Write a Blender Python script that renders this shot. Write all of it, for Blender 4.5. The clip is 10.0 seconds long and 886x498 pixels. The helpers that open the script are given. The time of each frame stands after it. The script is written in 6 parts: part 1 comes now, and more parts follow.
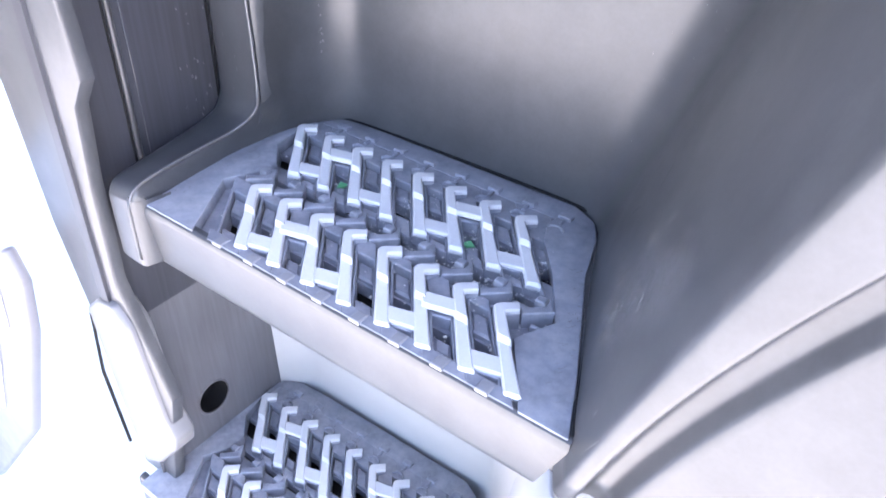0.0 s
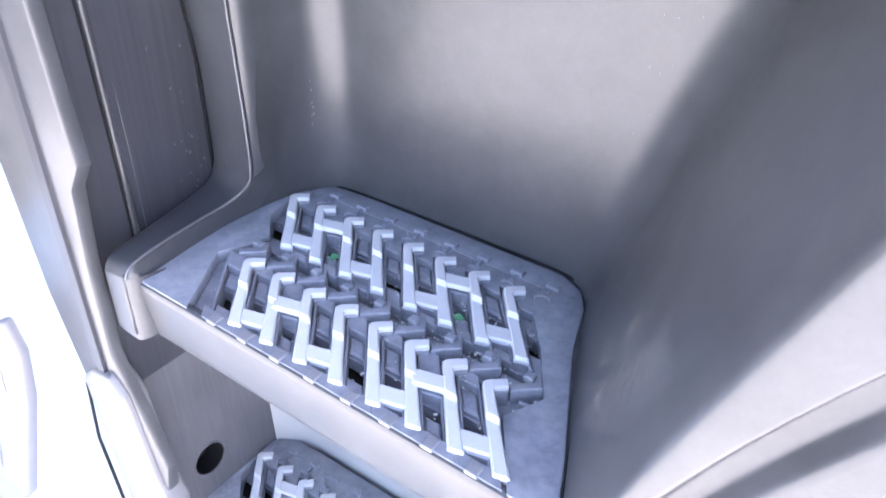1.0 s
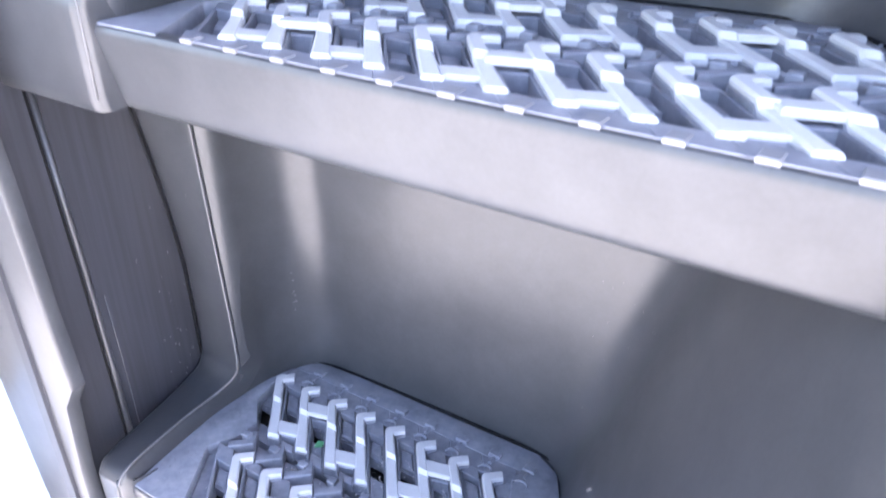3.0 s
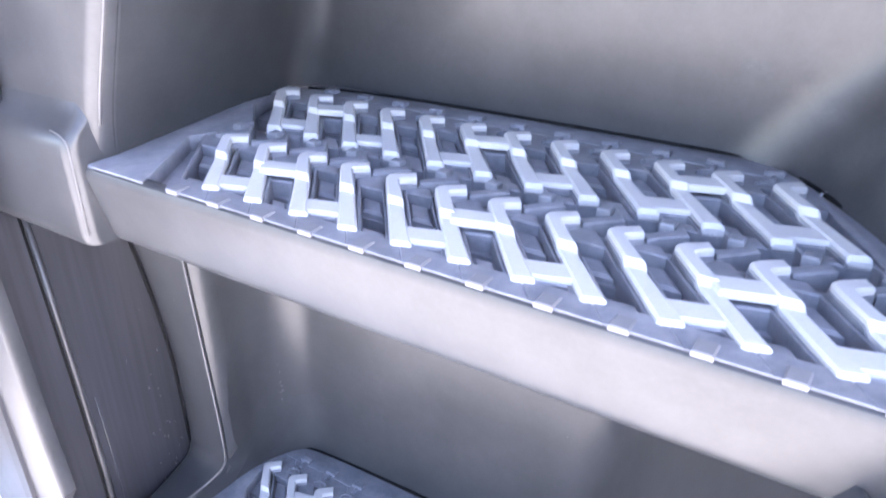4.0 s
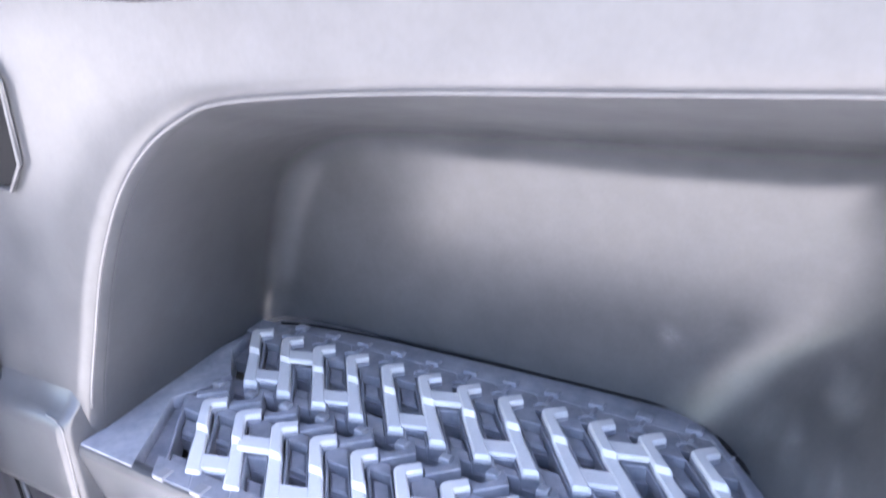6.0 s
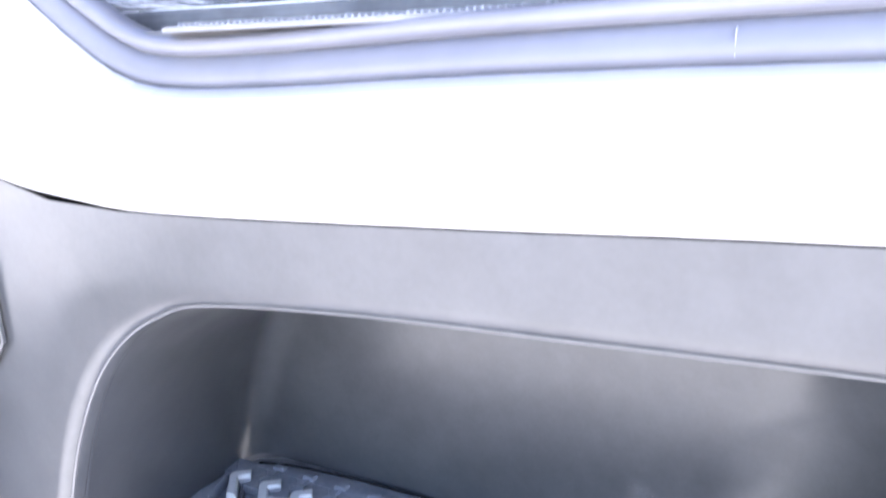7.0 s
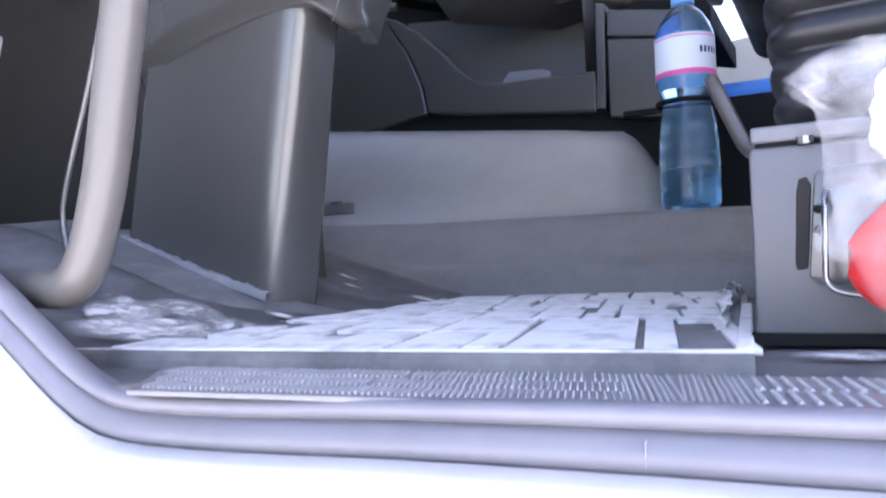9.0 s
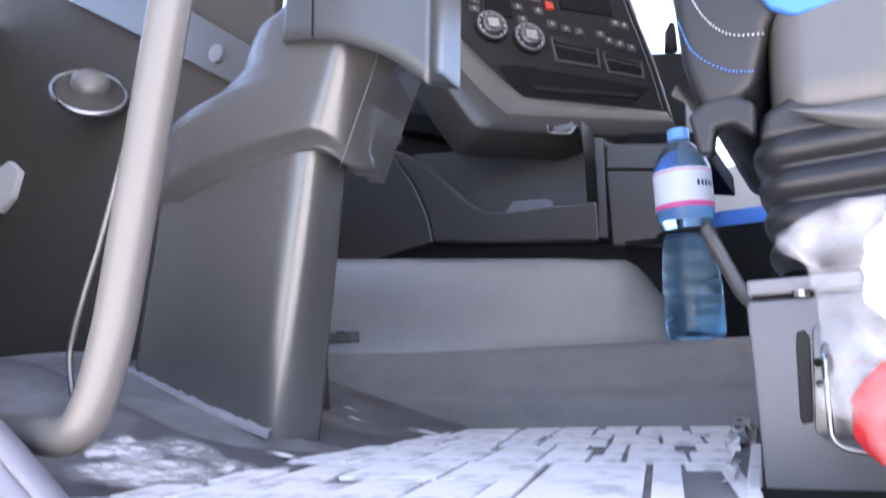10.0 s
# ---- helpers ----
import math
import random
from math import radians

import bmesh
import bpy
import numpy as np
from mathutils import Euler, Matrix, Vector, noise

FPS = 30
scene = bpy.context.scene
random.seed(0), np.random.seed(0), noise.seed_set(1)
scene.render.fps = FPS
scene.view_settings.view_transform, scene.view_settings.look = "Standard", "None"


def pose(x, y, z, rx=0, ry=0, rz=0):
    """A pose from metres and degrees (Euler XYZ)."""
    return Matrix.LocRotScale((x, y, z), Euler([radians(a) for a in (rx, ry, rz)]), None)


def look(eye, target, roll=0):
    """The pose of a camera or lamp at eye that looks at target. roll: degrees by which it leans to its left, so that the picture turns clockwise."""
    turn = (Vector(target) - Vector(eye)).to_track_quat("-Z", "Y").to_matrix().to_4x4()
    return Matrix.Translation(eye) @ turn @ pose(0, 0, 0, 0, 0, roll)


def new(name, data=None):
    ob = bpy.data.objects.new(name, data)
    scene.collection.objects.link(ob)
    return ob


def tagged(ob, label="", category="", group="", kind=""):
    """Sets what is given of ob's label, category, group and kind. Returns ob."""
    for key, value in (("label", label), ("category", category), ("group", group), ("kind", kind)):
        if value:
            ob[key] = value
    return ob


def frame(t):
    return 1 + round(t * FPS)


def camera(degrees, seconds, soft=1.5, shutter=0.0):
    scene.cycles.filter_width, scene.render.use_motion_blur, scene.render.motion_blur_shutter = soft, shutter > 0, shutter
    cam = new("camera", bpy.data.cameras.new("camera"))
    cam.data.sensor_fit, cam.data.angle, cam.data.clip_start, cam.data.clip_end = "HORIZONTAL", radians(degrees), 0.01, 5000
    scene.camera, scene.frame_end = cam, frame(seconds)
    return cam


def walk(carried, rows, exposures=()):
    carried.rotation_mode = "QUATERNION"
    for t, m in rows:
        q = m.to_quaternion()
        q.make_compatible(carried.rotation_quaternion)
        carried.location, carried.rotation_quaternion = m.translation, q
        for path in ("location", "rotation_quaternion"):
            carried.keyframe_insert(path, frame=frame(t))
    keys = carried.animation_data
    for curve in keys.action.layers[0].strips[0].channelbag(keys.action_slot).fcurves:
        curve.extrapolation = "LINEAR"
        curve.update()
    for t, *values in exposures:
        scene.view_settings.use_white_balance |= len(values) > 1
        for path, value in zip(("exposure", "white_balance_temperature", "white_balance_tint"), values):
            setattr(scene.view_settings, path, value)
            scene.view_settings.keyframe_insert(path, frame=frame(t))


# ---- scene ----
cam = camera(59.92, 10.0, 1.7, 0.5)
PATH = [
    (0.0, pose(0.4196, -0.4070, 0.3051, 53.34, -2.04, 36.29)),
    (0.5, pose(0.4180, -0.4029, 0.3209, 54.32, -1.78, 35.95)),
    (1.0, pose(0.4177, -0.3967, 0.3376, 55.43, -1.45, 35.62)),
    (1.5, pose(0.4175, -0.3904, 0.3558, 56.47, -0.89, 35.12)),
    (2.0, pose(0.4155, -0.3832, 0.3804, 57.45, -0.41, 34.61)),
    (2.5, pose(0.4142, -0.3781, 0.4073, 59.00, -0.12, 34.16)),
    (2.7, pose(0.4137, -0.3768, 0.4186, 59.66, 0.08, 33.90)),
    (3.8, pose(0.4188, -0.3590, 0.4879, 61.60, 0.90, 33.17)),
    (4.0, pose(0.4198, -0.3590, 0.4982, 62.22, 0.83, 32.88)),
    (4.5, pose(0.4230, -0.3567, 0.5262, 63.07, 1.13, 32.32)),
    (5.0, pose(0.4272, -0.3536, 0.5553, 64.48, 1.39, 31.89)),
    (5.5, pose(0.4316, -0.3528, 0.5853, 66.21, 1.83, 31.23)),
    (5.7, pose(0.4341, -0.3514, 0.5994, 66.92, 2.22, 31.03)),
    (6.8, pose(0.4466, -0.3472, 0.6697, 72.14, 2.91, 29.51)),
    (7.0, pose(0.4469, -0.3431, 0.6796, 73.23, 2.81, 29.40)),
    (7.5, pose(0.4523, -0.3424, 0.6972, 77.83, 3.06, 28.77)),
    (8.0, pose(0.4570, -0.3432, 0.7124, 82.55, 2.80, 28.26)),
    (8.5, pose(0.4623, -0.3458, 0.7250, 86.64, 2.64, 27.82)),
    (9.0, pose(0.4663, -0.3484, 0.7341, 90.99, 2.36, 27.46)),
    (9.5, pose(0.4691, -0.3507, 0.7422, 94.67, 2.34, 27.36)),
    (10.0, pose(0.4722, -0.3543, 0.7515, 99.62, 2.35, 27.94)),
]
walk(cam, PATH, [(0.0, 3.68, 6800, 21), (2.5, 3.6, 6750, 21), (5.0, 3.65, 6850, 24), (6.8, 3.42, 6500, 18), (7.5, 3.16, 6450, 18), (8.5, 2.90, 6500, 22), (10.0, 3.12, 6950, 23)])

# ---- light ----
world = bpy.data.worlds.new("sky")
scene.world = world
world.use_nodes = True
wn = world.node_tree.nodes
wl = world.node_tree.links
sky = wn.new("ShaderNodeTexSky")
sky.sky_type = "NISHITA"
sky.sun_disc = False
sky.sun_elevation = radians(48)
sky.sun_rotation = radians(75)
wn["Background"].inputs["Strength"].default_value = 0.14
wl.new(sky.outputs["Color"], wn["Background"].inputs["Color"])
sun_data = bpy.data.lights.new("sun", "SUN")
sun_data.energy = 4.5
sun_data.angle = radians(0.5)
sun_data.color = (1.0, 0.97, 0.92)
sun = new("sun", sun_data)
sun.matrix_world = look((2.6, 0.7, 3.0), (0, 0, 0))


# ---- materials ----
def node_mat(name, base, rough=0.5, metal=0.0, grain=900.0, grain_amt=0.04, stain=14.0, stain_amt=0.25,
             bump=0.02, bump_dist=0.001, dust=None, dust_amt=0.0, spec=0.5, coat=0.0, rough_var=0.12, streak=0.0):
    m = bpy.data.materials.new(name)
    m.use_nodes = True
    n, l = m.node_tree.nodes, m.node_tree.links
    b = n["Principled BSDF"]
    b.inputs["Metallic"].default_value = metal
    b.inputs["Specular IOR Level"].default_value = spec
    b.inputs["Coat Weight"].default_value = coat
    b.inputs["Coat Roughness"].default_value = 0.05
    co = n.new("ShaderNodeTexCoord")
    fine = n.new("ShaderNodeTexNoise")
    fine.inputs["Scale"].default_value = grain
    fine.inputs["Detail"].default_value = 4
    big = n.new("ShaderNodeTexNoise")
    big.inputs["Scale"].default_value = stain
    big.inputs["Detail"].default_value = 3
    big.inputs["Roughness"].default_value = 0.62
    l.new(co.outputs["Object"], big.inputs["Vector"])
    if streak:
        mp = n.new("ShaderNodeMapping")
        mp.inputs["Scale"].default_value = (1.0, 1.0, streak)
        l.new(co.outputs["Object"], mp.inputs["Vector"])
        l.new(mp.outputs["Vector"], fine.inputs["Vector"])
    else:
        l.new(co.outputs["Object"], fine.inputs["Vector"])
    r1 = n.new("ShaderNodeMapRange")
    r1.inputs["From Min"].default_value, r1.inputs["From Max"].default_value = 0.15, 0.85
    r1.inputs["To Min"].default_value, r1.inputs["To Max"].default_value = 1 - stain_amt, 1 + stain_amt
    l.new(big.outputs["Fac"], r1.inputs["Value"])
    r2 = n.new("ShaderNodeMapRange")
    r2.inputs["From Min"].default_value, r2.inputs["From Max"].default_value = 0.3, 0.7
    r2.inputs["To Min"].default_value, r2.inputs["To Max"].default_value = 1 - grain_amt, 1 + grain_amt
    l.new(fine.outputs["Fac"], r2.inputs["Value"])
    mul = n.new("ShaderNodeMath")
    mul.operation = "MULTIPLY"
    l.new(r1.outputs[0], mul.inputs[0])
    l.new(r2.outputs[0], mul.inputs[1])
    vm = n.new("ShaderNodeVectorMath")
    vm.operation = "SCALE"
    vm.inputs[0].default_value = base
    l.new(mul.outputs[0], vm.inputs["Scale"])
    col = vm.outputs["Vector"]
    rr = n.new("ShaderNodeMapRange")
    rr.inputs["From Min"].default_value, rr.inputs["From Max"].default_value = 0.3, 0.7
    rr.inputs["To Min"].default_value, rr.inputs["To Max"].default_value = rough - rough_var, rough + rough_var
    l.new(big.outputs["Fac"], rr.inputs["Value"])
    rough_out = rr.outputs[0]
    if dust:
        dn = n.new("ShaderNodeTexNoise")
        dn.inputs["Scale"].default_value = stain * 2.3
        dn.inputs["Detail"].default_value = 3
        dn.inputs["Roughness"].default_value = 0.7
        l.new(co.outputs["Object"], dn.inputs["Vector"])
        dr = n.new("ShaderNodeMapRange")
        dr.inputs["From Min"].default_value, dr.inputs["From Max"].default_value = 0.35, 0.80
        dr.inputs["To Min"].default_value, dr.inputs["To Max"].default_value = 0.0, dust_amt
        l.new(dn.outputs["Fac"], dr.inputs["Value"])
        mix = n.new("ShaderNodeMix")
        mix.data_type = "RGBA"
        l.new(dr.outputs[0], mix.inputs["Factor"])
        l.new(col, mix.inputs["A"])
        mix.inputs["B"].default_value = (*dust, 1)
        col = mix.outputs["Result"]
    l.new(col, b.inputs["Base Color"])
    if rough_var:
        l.new(rough_out, b.inputs["Roughness"])
    else:
        b.inputs["Roughness"].default_value = rough
    if bump:
        bp = n.new("ShaderNodeBump")
        bp.inputs["Strength"].default_value = bump
        bp.inputs["Distance"].default_value = bump_dist
        l.new(fine.outputs["Fac"], bp.inputs["Height"])
        l.new(bp.outputs["Normal"], b.inputs["Normal"])
    return m


DUST = (0.42, 0.41, 0.42)
M_panel = node_mat("grey_plastic", (0.0375, 0.0395, 0.0445), 0.32, grain=420, grain_amt=0.06, bump=0.02, bump_dist=0.0002, stain=17, stain_amt=0.20, dust=(0.30, 0.30, 0.31), dust_amt=0.05, rough_var=0.045, spec=0.54)
M_mid = node_mat("corner_plastic", (0.13, 0.13, 0.135), 0.36, grain=90, grain_amt=0.02, bump=0.0, stain=12, stain_amt=0.1, rough_var=0.0)
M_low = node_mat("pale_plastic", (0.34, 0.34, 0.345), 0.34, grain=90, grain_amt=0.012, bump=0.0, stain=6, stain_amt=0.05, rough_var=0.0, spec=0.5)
M_dark = node_mat("dark_plastic", (0.030, 0.031, 0.038), 0.36, grain=260, streak=0.03, grain_amt=0.22, bump=0.0, stain=8, stain_amt=0.10, rough_var=0.02)
M_gap = node_mat("gap_plastic", (0.085, 0.085, 0.094), 0.36, grain=260, streak=0.03, grain_amt=0.12, bump=0.0, stain=14, stain_amt=0.15, rough_var=0.04)
M_tread = node_mat("tread_plastic", (0.156, 0.164, 0.196), 0.36, grain=900, bump=0.15, bump_dist=0.0003, stain=40, stain_amt=0.34, dust=(0.46, 0.46, 0.48), dust_amt=0.30, rough_var=0.06)
M_grip = node_mat("grip_paint", (0.49, 0.49, 0.505), 0.45, grain=700, bump=0.05, stain=60, stain_amt=0.06, dust=(0.4, 0.39, 0.38), dust_amt=0.15)
M_tab = node_mat("worn_tab", (0.19, 0.19, 0.205), 0.38, grain=700, bump=0.05, stain=60, stain_amt=0.15)
# pale tone for thin lines, mostly highlights painted along rounded edges
M_pale_line = node_mat("edge_highlight", (0.095, 0.095, 0.10), 0.40, grain=500, bump=0.1, stain=30, stain_amt=0.25)
# near-black for gaskets and joints, also for shade painted into gaps and hollows
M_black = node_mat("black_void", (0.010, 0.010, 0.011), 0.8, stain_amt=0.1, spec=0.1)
M_white = node_mat("white_paint", (0.80, 0.80, 0.80), 0.25, grain=300, grain_amt=0.01, bump=0.0, stain=5, stain_amt=0.02, coat=0.6, rough_var=0.03)
M_rubber = node_mat("seal_rubber", (0.150, 0.150, 0.178), 0.38, grain=120, grain_amt=0.02, bump=0.0, stain=9, stain_amt=0.08, dust=DUST, dust_amt=0.10, rough_var=0.04)
M_inner = node_mat("interior_plastic", (0.062, 0.061, 0.060), 0.27, spec=1.0, grain=90, grain_amt=0.012, bump=0.0, stain=5, stain_amt=0.06, rough_var=0.0)
M_collar = node_mat("shroud_plastic", (0.052, 0.056, 0.060), 0.28, grain=90, grain_amt=0.012, bump=0.0, stain=5, stain_amt=0.06, rough_var=0.0, spec=0.65)
M_tunnel = node_mat("tunnel_plastic", (0.225, 0.220, 0.216), 0.34, grain=120, grain_amt=0.02, bump=0.0, stain=9, stain_amt=0.10, dust=DUST, dust_amt=0.08, rough_var=0.03)
M_kerb = node_mat("kerb_rubber", (0.135, 0.133, 0.132), 0.52, grain=420, grain_amt=0.10, bump=0.25, bump_dist=0.0006, stain=10, stain_amt=0.15, dust=DUST, dust_amt=0.10, spec=0.4, rough_var=0.05)
M_dash = node_mat("dash_plastic", (0.044, 0.041, 0.039), 0.36, grain=120, grain_amt=0.015, bump=0.0, stain=7, stain_amt=0.06, rough_var=0.02)
M_bin = node_mat("bin_lining_plastic", (0.062, 0.060, 0.060), 0.42, grain=120, grain_amt=0.015, bump=0.0, stain=7, stain_amt=0.06, rough_var=0.02)
M_mat = node_mat("floor_rubber", (0.085, 0.084, 0.088), 0.5, grain=500, bump=0.1, stain=11, stain_amt=0.15, dust=(0.5, 0.49, 0.49), dust_amt=0.25, spec=0.4, rough_var=0.05)
M_tube = node_mat("handle_tube", (0.11, 0.104, 0.098), 0.34, grain=90, grain_amt=0.01, bump=0.0, stain=10, stain_amt=0.05, rough_var=0.03)
M_tray = node_mat("sill_plate_plastic", (0.16, 0.16, 0.172), 0.5, grain=400, bump=0.05, stain=14, stain_amt=0.15, dust=(0.5, 0.49, 0.49), dust_amt=0.2)
M_base = node_mat("seat_base_paint", (0.105, 0.105, 0.115), 0.45, grain=200, grain_amt=0.02, bump=0.0, stain=12, stain_amt=0.12)
M_rib = node_mat("worn_ribs", (0.38, 0.38, 0.395), 0.7, grain=380, bump=0.2, stain=40, stain_amt=0.3)
M_steel = node_mat("brushed_steel", (0.30, 0.30, 0.31), 0.32, 1.0, grain=300, bump=0.05)
M_console = node_mat("console_black", (0.020, 0.019, 0.019), 0.5, spec=0.12, grain=120, grain_amt=0.02, bump=0.0, stain=9, stain_amt=0.08)
M_box = node_mat("grey_box_paint", (0.13, 0.13, 0.145), 0.42, grain=300, bump=0.0, stain=12, stain_amt=0.12)
M_ground = node_mat("concrete", (0.60, 0.595, 0.585), 0.9, grain=60, bump=0.4, bump_dist=0.004, stain=1.2, stain_amt=0.12)


def patchy(name, base, over, scale, lo, hi, amount, rough=0.8, alpha=False):
    """Dust lying in patches on a base, or on nothing where alpha is set."""
    m = bpy.data.materials.new(name)
    m.use_nodes = True
    n, l = m.node_tree.nodes, m.node_tree.links
    b = n["Principled BSDF"]
    b.inputs["Roughness"].default_value = rough
    b.inputs["Specular IOR Level"].default_value = 0.25
    co = n.new("ShaderNodeTexCoord")
    t = n.new("ShaderNodeTexNoise")
    t.inputs["Scale"].default_value = scale
    t.inputs["Detail"].default_value = 7
    t.inputs["Roughness"].default_value = 0.6
    t.inputs["Distortion"].default_value = 0.6
    l.new(co.outputs["Object"], t.inputs["Vector"])
    r = n.new("ShaderNodeMapRange")
    r.inputs["From Min"].default_value, r.inputs["From Max"].default_value = lo, hi
    r.inputs["To Min"].default_value, r.inputs["To Max"].default_value = 0.0, amount
    l.new(t.outputs["Fac"], r.inputs["Value"])
    if alpha:
        b.inputs["Base Color"].default_value = (*over, 1)
        mp = n.new("ShaderNodeMapping")
        mp.inputs["Location"].default_value = (-1.0, -1.0, -1.0)
        mp.inputs["Scale"].default_value = (2.0, 2.0, 2.0)
        l.new(co.outputs["Generated"], mp.inputs["Vector"])
        g = n.new("ShaderNodeTexGradient")
        g.gradient_type = "SPHERICAL"
        l.new(mp.outputs["Vector"], g.inputs["Vector"])
        mu = n.new("ShaderNodeMath")
        mu.operation = "MULTIPLY"
        l.new(g.outputs["Fac"], mu.inputs[0])
        l.new(r.outputs[0], mu.inputs[1])
        l.new(mu.outputs[0], b.inputs["Alpha"])
    else:
        mix = n.new("ShaderNodeMix")
        mix.data_type = "RGBA"
        l.new(r.outputs[0], mix.inputs["Factor"])
        mix.inputs["A"].default_value = (*base, 1)
        mix.inputs["B"].default_value = (*over, 1)
        l.new(mix.outputs["Result"], b.inputs["Base Color"])
    return m


M_floor = patchy("dusty_floor", (0.070, 0.069, 0.074), (0.42, 0.41, 0.41), 9, 0.46, 0.95, 0.55, 0.6)
M_caked = patchy("caked_dust", (0.16, 0.16, 0.165), (0.62, 0.615, 0.62), 26, 0.24, 0.48, 1.0, 0.9)
M_patch = patchy("floor_dust", (0, 0, 0), (0.60, 0.59, 0.59), 55, 0.36, 0.56, 1.5, 0.9, True)
M_smear = patchy("dust_smear", (0, 0, 0), (0.50, 0.50, 0.51), 110, 0.40, 0.72, 0.20, 0.8, True)
M_scuff = node_mat("scuff", (0.15, 0.15, 0.155), 0.6, grain=900, bump=0.2, stain=80, stain_amt=0.4)
M_grit = node_mat("pale_grit", (0.50, 0.49, 0.48), 0.8, grain=400, bump=0.2, stain=60, stain_amt=0.4)
M_liner = node_mat("light_liner", (0.50, 0.49, 0.47), 0.8, grain=200, bump=0.1, stain=8, stain_amt=0.06)
M_foot = node_mat("footwell_plastic", (0.044, 0.040, 0.035), 0.7, spec=0.25, grain=120, grain_amt=0.02, bump=0.0, stain=9, stain_amt=0.1)


# ---- mesh helpers ----
def part(name, bm, mat, parent=None, label="", smooth=False, turn=True):
    if turn:
        bmesh.ops.recalc_face_normals(bm, faces=bm.faces[:])
    me = bpy.data.meshes.new(name)
    bm.to_mesh(me)
    bm.free()
    me.materials.append(mat)
    if smooth:
        me.shade_smooth()
    ob = new(name, me)
    if parent is not None:
        ob.parent = parent
    if label:
        ob["label"] = label
    return ob


def holder(name, loc=(0, 0, 0), **tags):
    ob = new(name)
    ob.location = loc
    ob.empty_display_size = 0.05
    return tagged(ob, **tags)


def sharp(ob, angle=35):
    """Smooth shading with hard edges past the angle."""
    ob.data.shade_smooth()
    ob.data.set_sharp_from_angle(angle=radians(angle))
    return ob


def prism(poly, lo, hi, axis="z", bevel=0.0, seg=2, bm=None):
    """A 2D outline pushed from lo to hi along an axis (x: outline is yz, y: xz, z: xy)."""
    own = bm is None
    bm = bmesh.new() if own else bm
    tmp = bmesh.new()

    def put(u, v, w):
        return {"x": (w, u, v), "y": (u, w, v), "z": (u, v, w)}[axis]
    a = [tmp.verts.new(put(u, v, lo)) for u, v in poly]
    b = [tmp.verts.new(put(u, v, hi)) for u, v in poly]
    tmp.faces.new(a[::-1])
    tmp.faces.new(b)
    k = len(poly)
    for i in range(k):
        tmp.faces.new((a[i], a[(i + 1) % k], b[(i + 1) % k], b[i]))
    bmesh.ops.recalc_face_normals(tmp, faces=tmp.faces[:])
    if bevel:
        es = [e for e in tmp.edges if e.calc_face_angle(0) > 0.5]
        bmesh.ops.bevel(tmp, geom=es, offset=bevel, segments=seg, affect="EDGES", profile=0.5, clamp_overlap=True)
    if own:
        bm.free()
        return tmp
    me = bpy.data.meshes.new("tmp")
    tmp.to_mesh(me)
    tmp.free()
    bm.from_mesh(me)
    bpy.data.meshes.remove(me)
    return bm


def box(x0, y0, z0, x1, y1, z1, bevel=0.0, seg=2, bm=None):
    return prism([(x0, y0), (x1, y0), (x1, y1), (x0, y1)], z0, z1, "z", bevel, seg, bm)


def loft(rows, closed=False, bm=None):
    """A sheet through rows of points of equal count."""
    bm = bm or bmesh.new()
    vs = [[bm.verts.new(p) for p in r] for r in rows]
    for a, b in zip(vs, vs[1:]):
        k = len(a)
        for i in range(k if closed else k - 1):
            j = (i + 1) % k
            bm.faces.new((a[i], a[j], b[j], b[i]))
    return bm


def thick(ob, t, offset=-1.0):
    m = ob.modifiers.new("thickness", "SOLIDIFY")
    m.thickness = t
    m.offset = offset
    return ob


def curve_pts(pts, n=8):
    """Catmull-Rom through control points."""
    p = [Vector(q) for q in pts]
    p = [p[0] * 2 - p[1]] + p + [p[-1] * 2 - p[-2]]
    out = []
    for i in range(1, len(p) - 2):
        for k in range(n):
            t = k / n
            a, b, c, d = p[i - 1], p[i], p[i + 1], p[i + 2]
            out.append(0.5 * ((2 * b) + (c - a) * t + (2 * a - 5 * b + 4 * c - d) * t * t + (3 * b - a - 3 * c + d) * t ** 3))
    out.append(p[-2].copy())
    return out


def rounded(pts, r, n=5):
    """A polyline with its inner corners rounded by radius r (a number or one per point)."""
    P = [Vector(q) for q in pts]
    out = [P[0]]
    for i in range(1, len(P) - 1):
        rad = r[i] if isinstance(r, (list, tuple)) else r
        a, b = (P[i - 1] - P[i]), (P[i + 1] - P[i])
        d = min(rad, a.length * 0.49, b.length * 0.49)
        s, e = P[i] + a.normalized() * d, P[i] + b.normalized() * d
        for k in range(n + 1):
            t = k / n
            out.append((1 - t) ** 2 * s + 2 * t * (1 - t) * P[i] + t * t * e)
    out.append(P[-1])
    return out


def tube(pts, r, sides=14, bm=None, cap=True):
    bm = bm or bmesh.new()
    P = [Vector(q) for q in pts]
    rings = []
    up = Vector((0.13, 0.21, 0.97)).normalized()
    for i, p in enumerate(P):
        t = (P[min(i + 1, len(P) - 1)] - P[max(i - 1, 0)]).normalized()
        u = t.cross(up)
        if u.length < 1e-3:
            u = t.cross(Vector((1, 0, 0)))
        u.normalize()
        v = t.cross(u)
        rr = r[i] if isinstance(r, (list, tuple)) else r
        rings.append([bm.verts.new(p + rr * (u * math.cos(2 * math.pi * k / sides) + v * math.sin(2 * math.pi * k / sides))) for k in range(sides)])
    for a, b in zip(rings, rings[1:]):
        for k in range(sides):
            j = (k + 1) % sides
            bm.faces.new((a[k], a[j], b[j], b[k]))
    if cap:
        bm.faces.new(rings[0][::-1])
        bm.faces.new(rings[-1])
    return bm


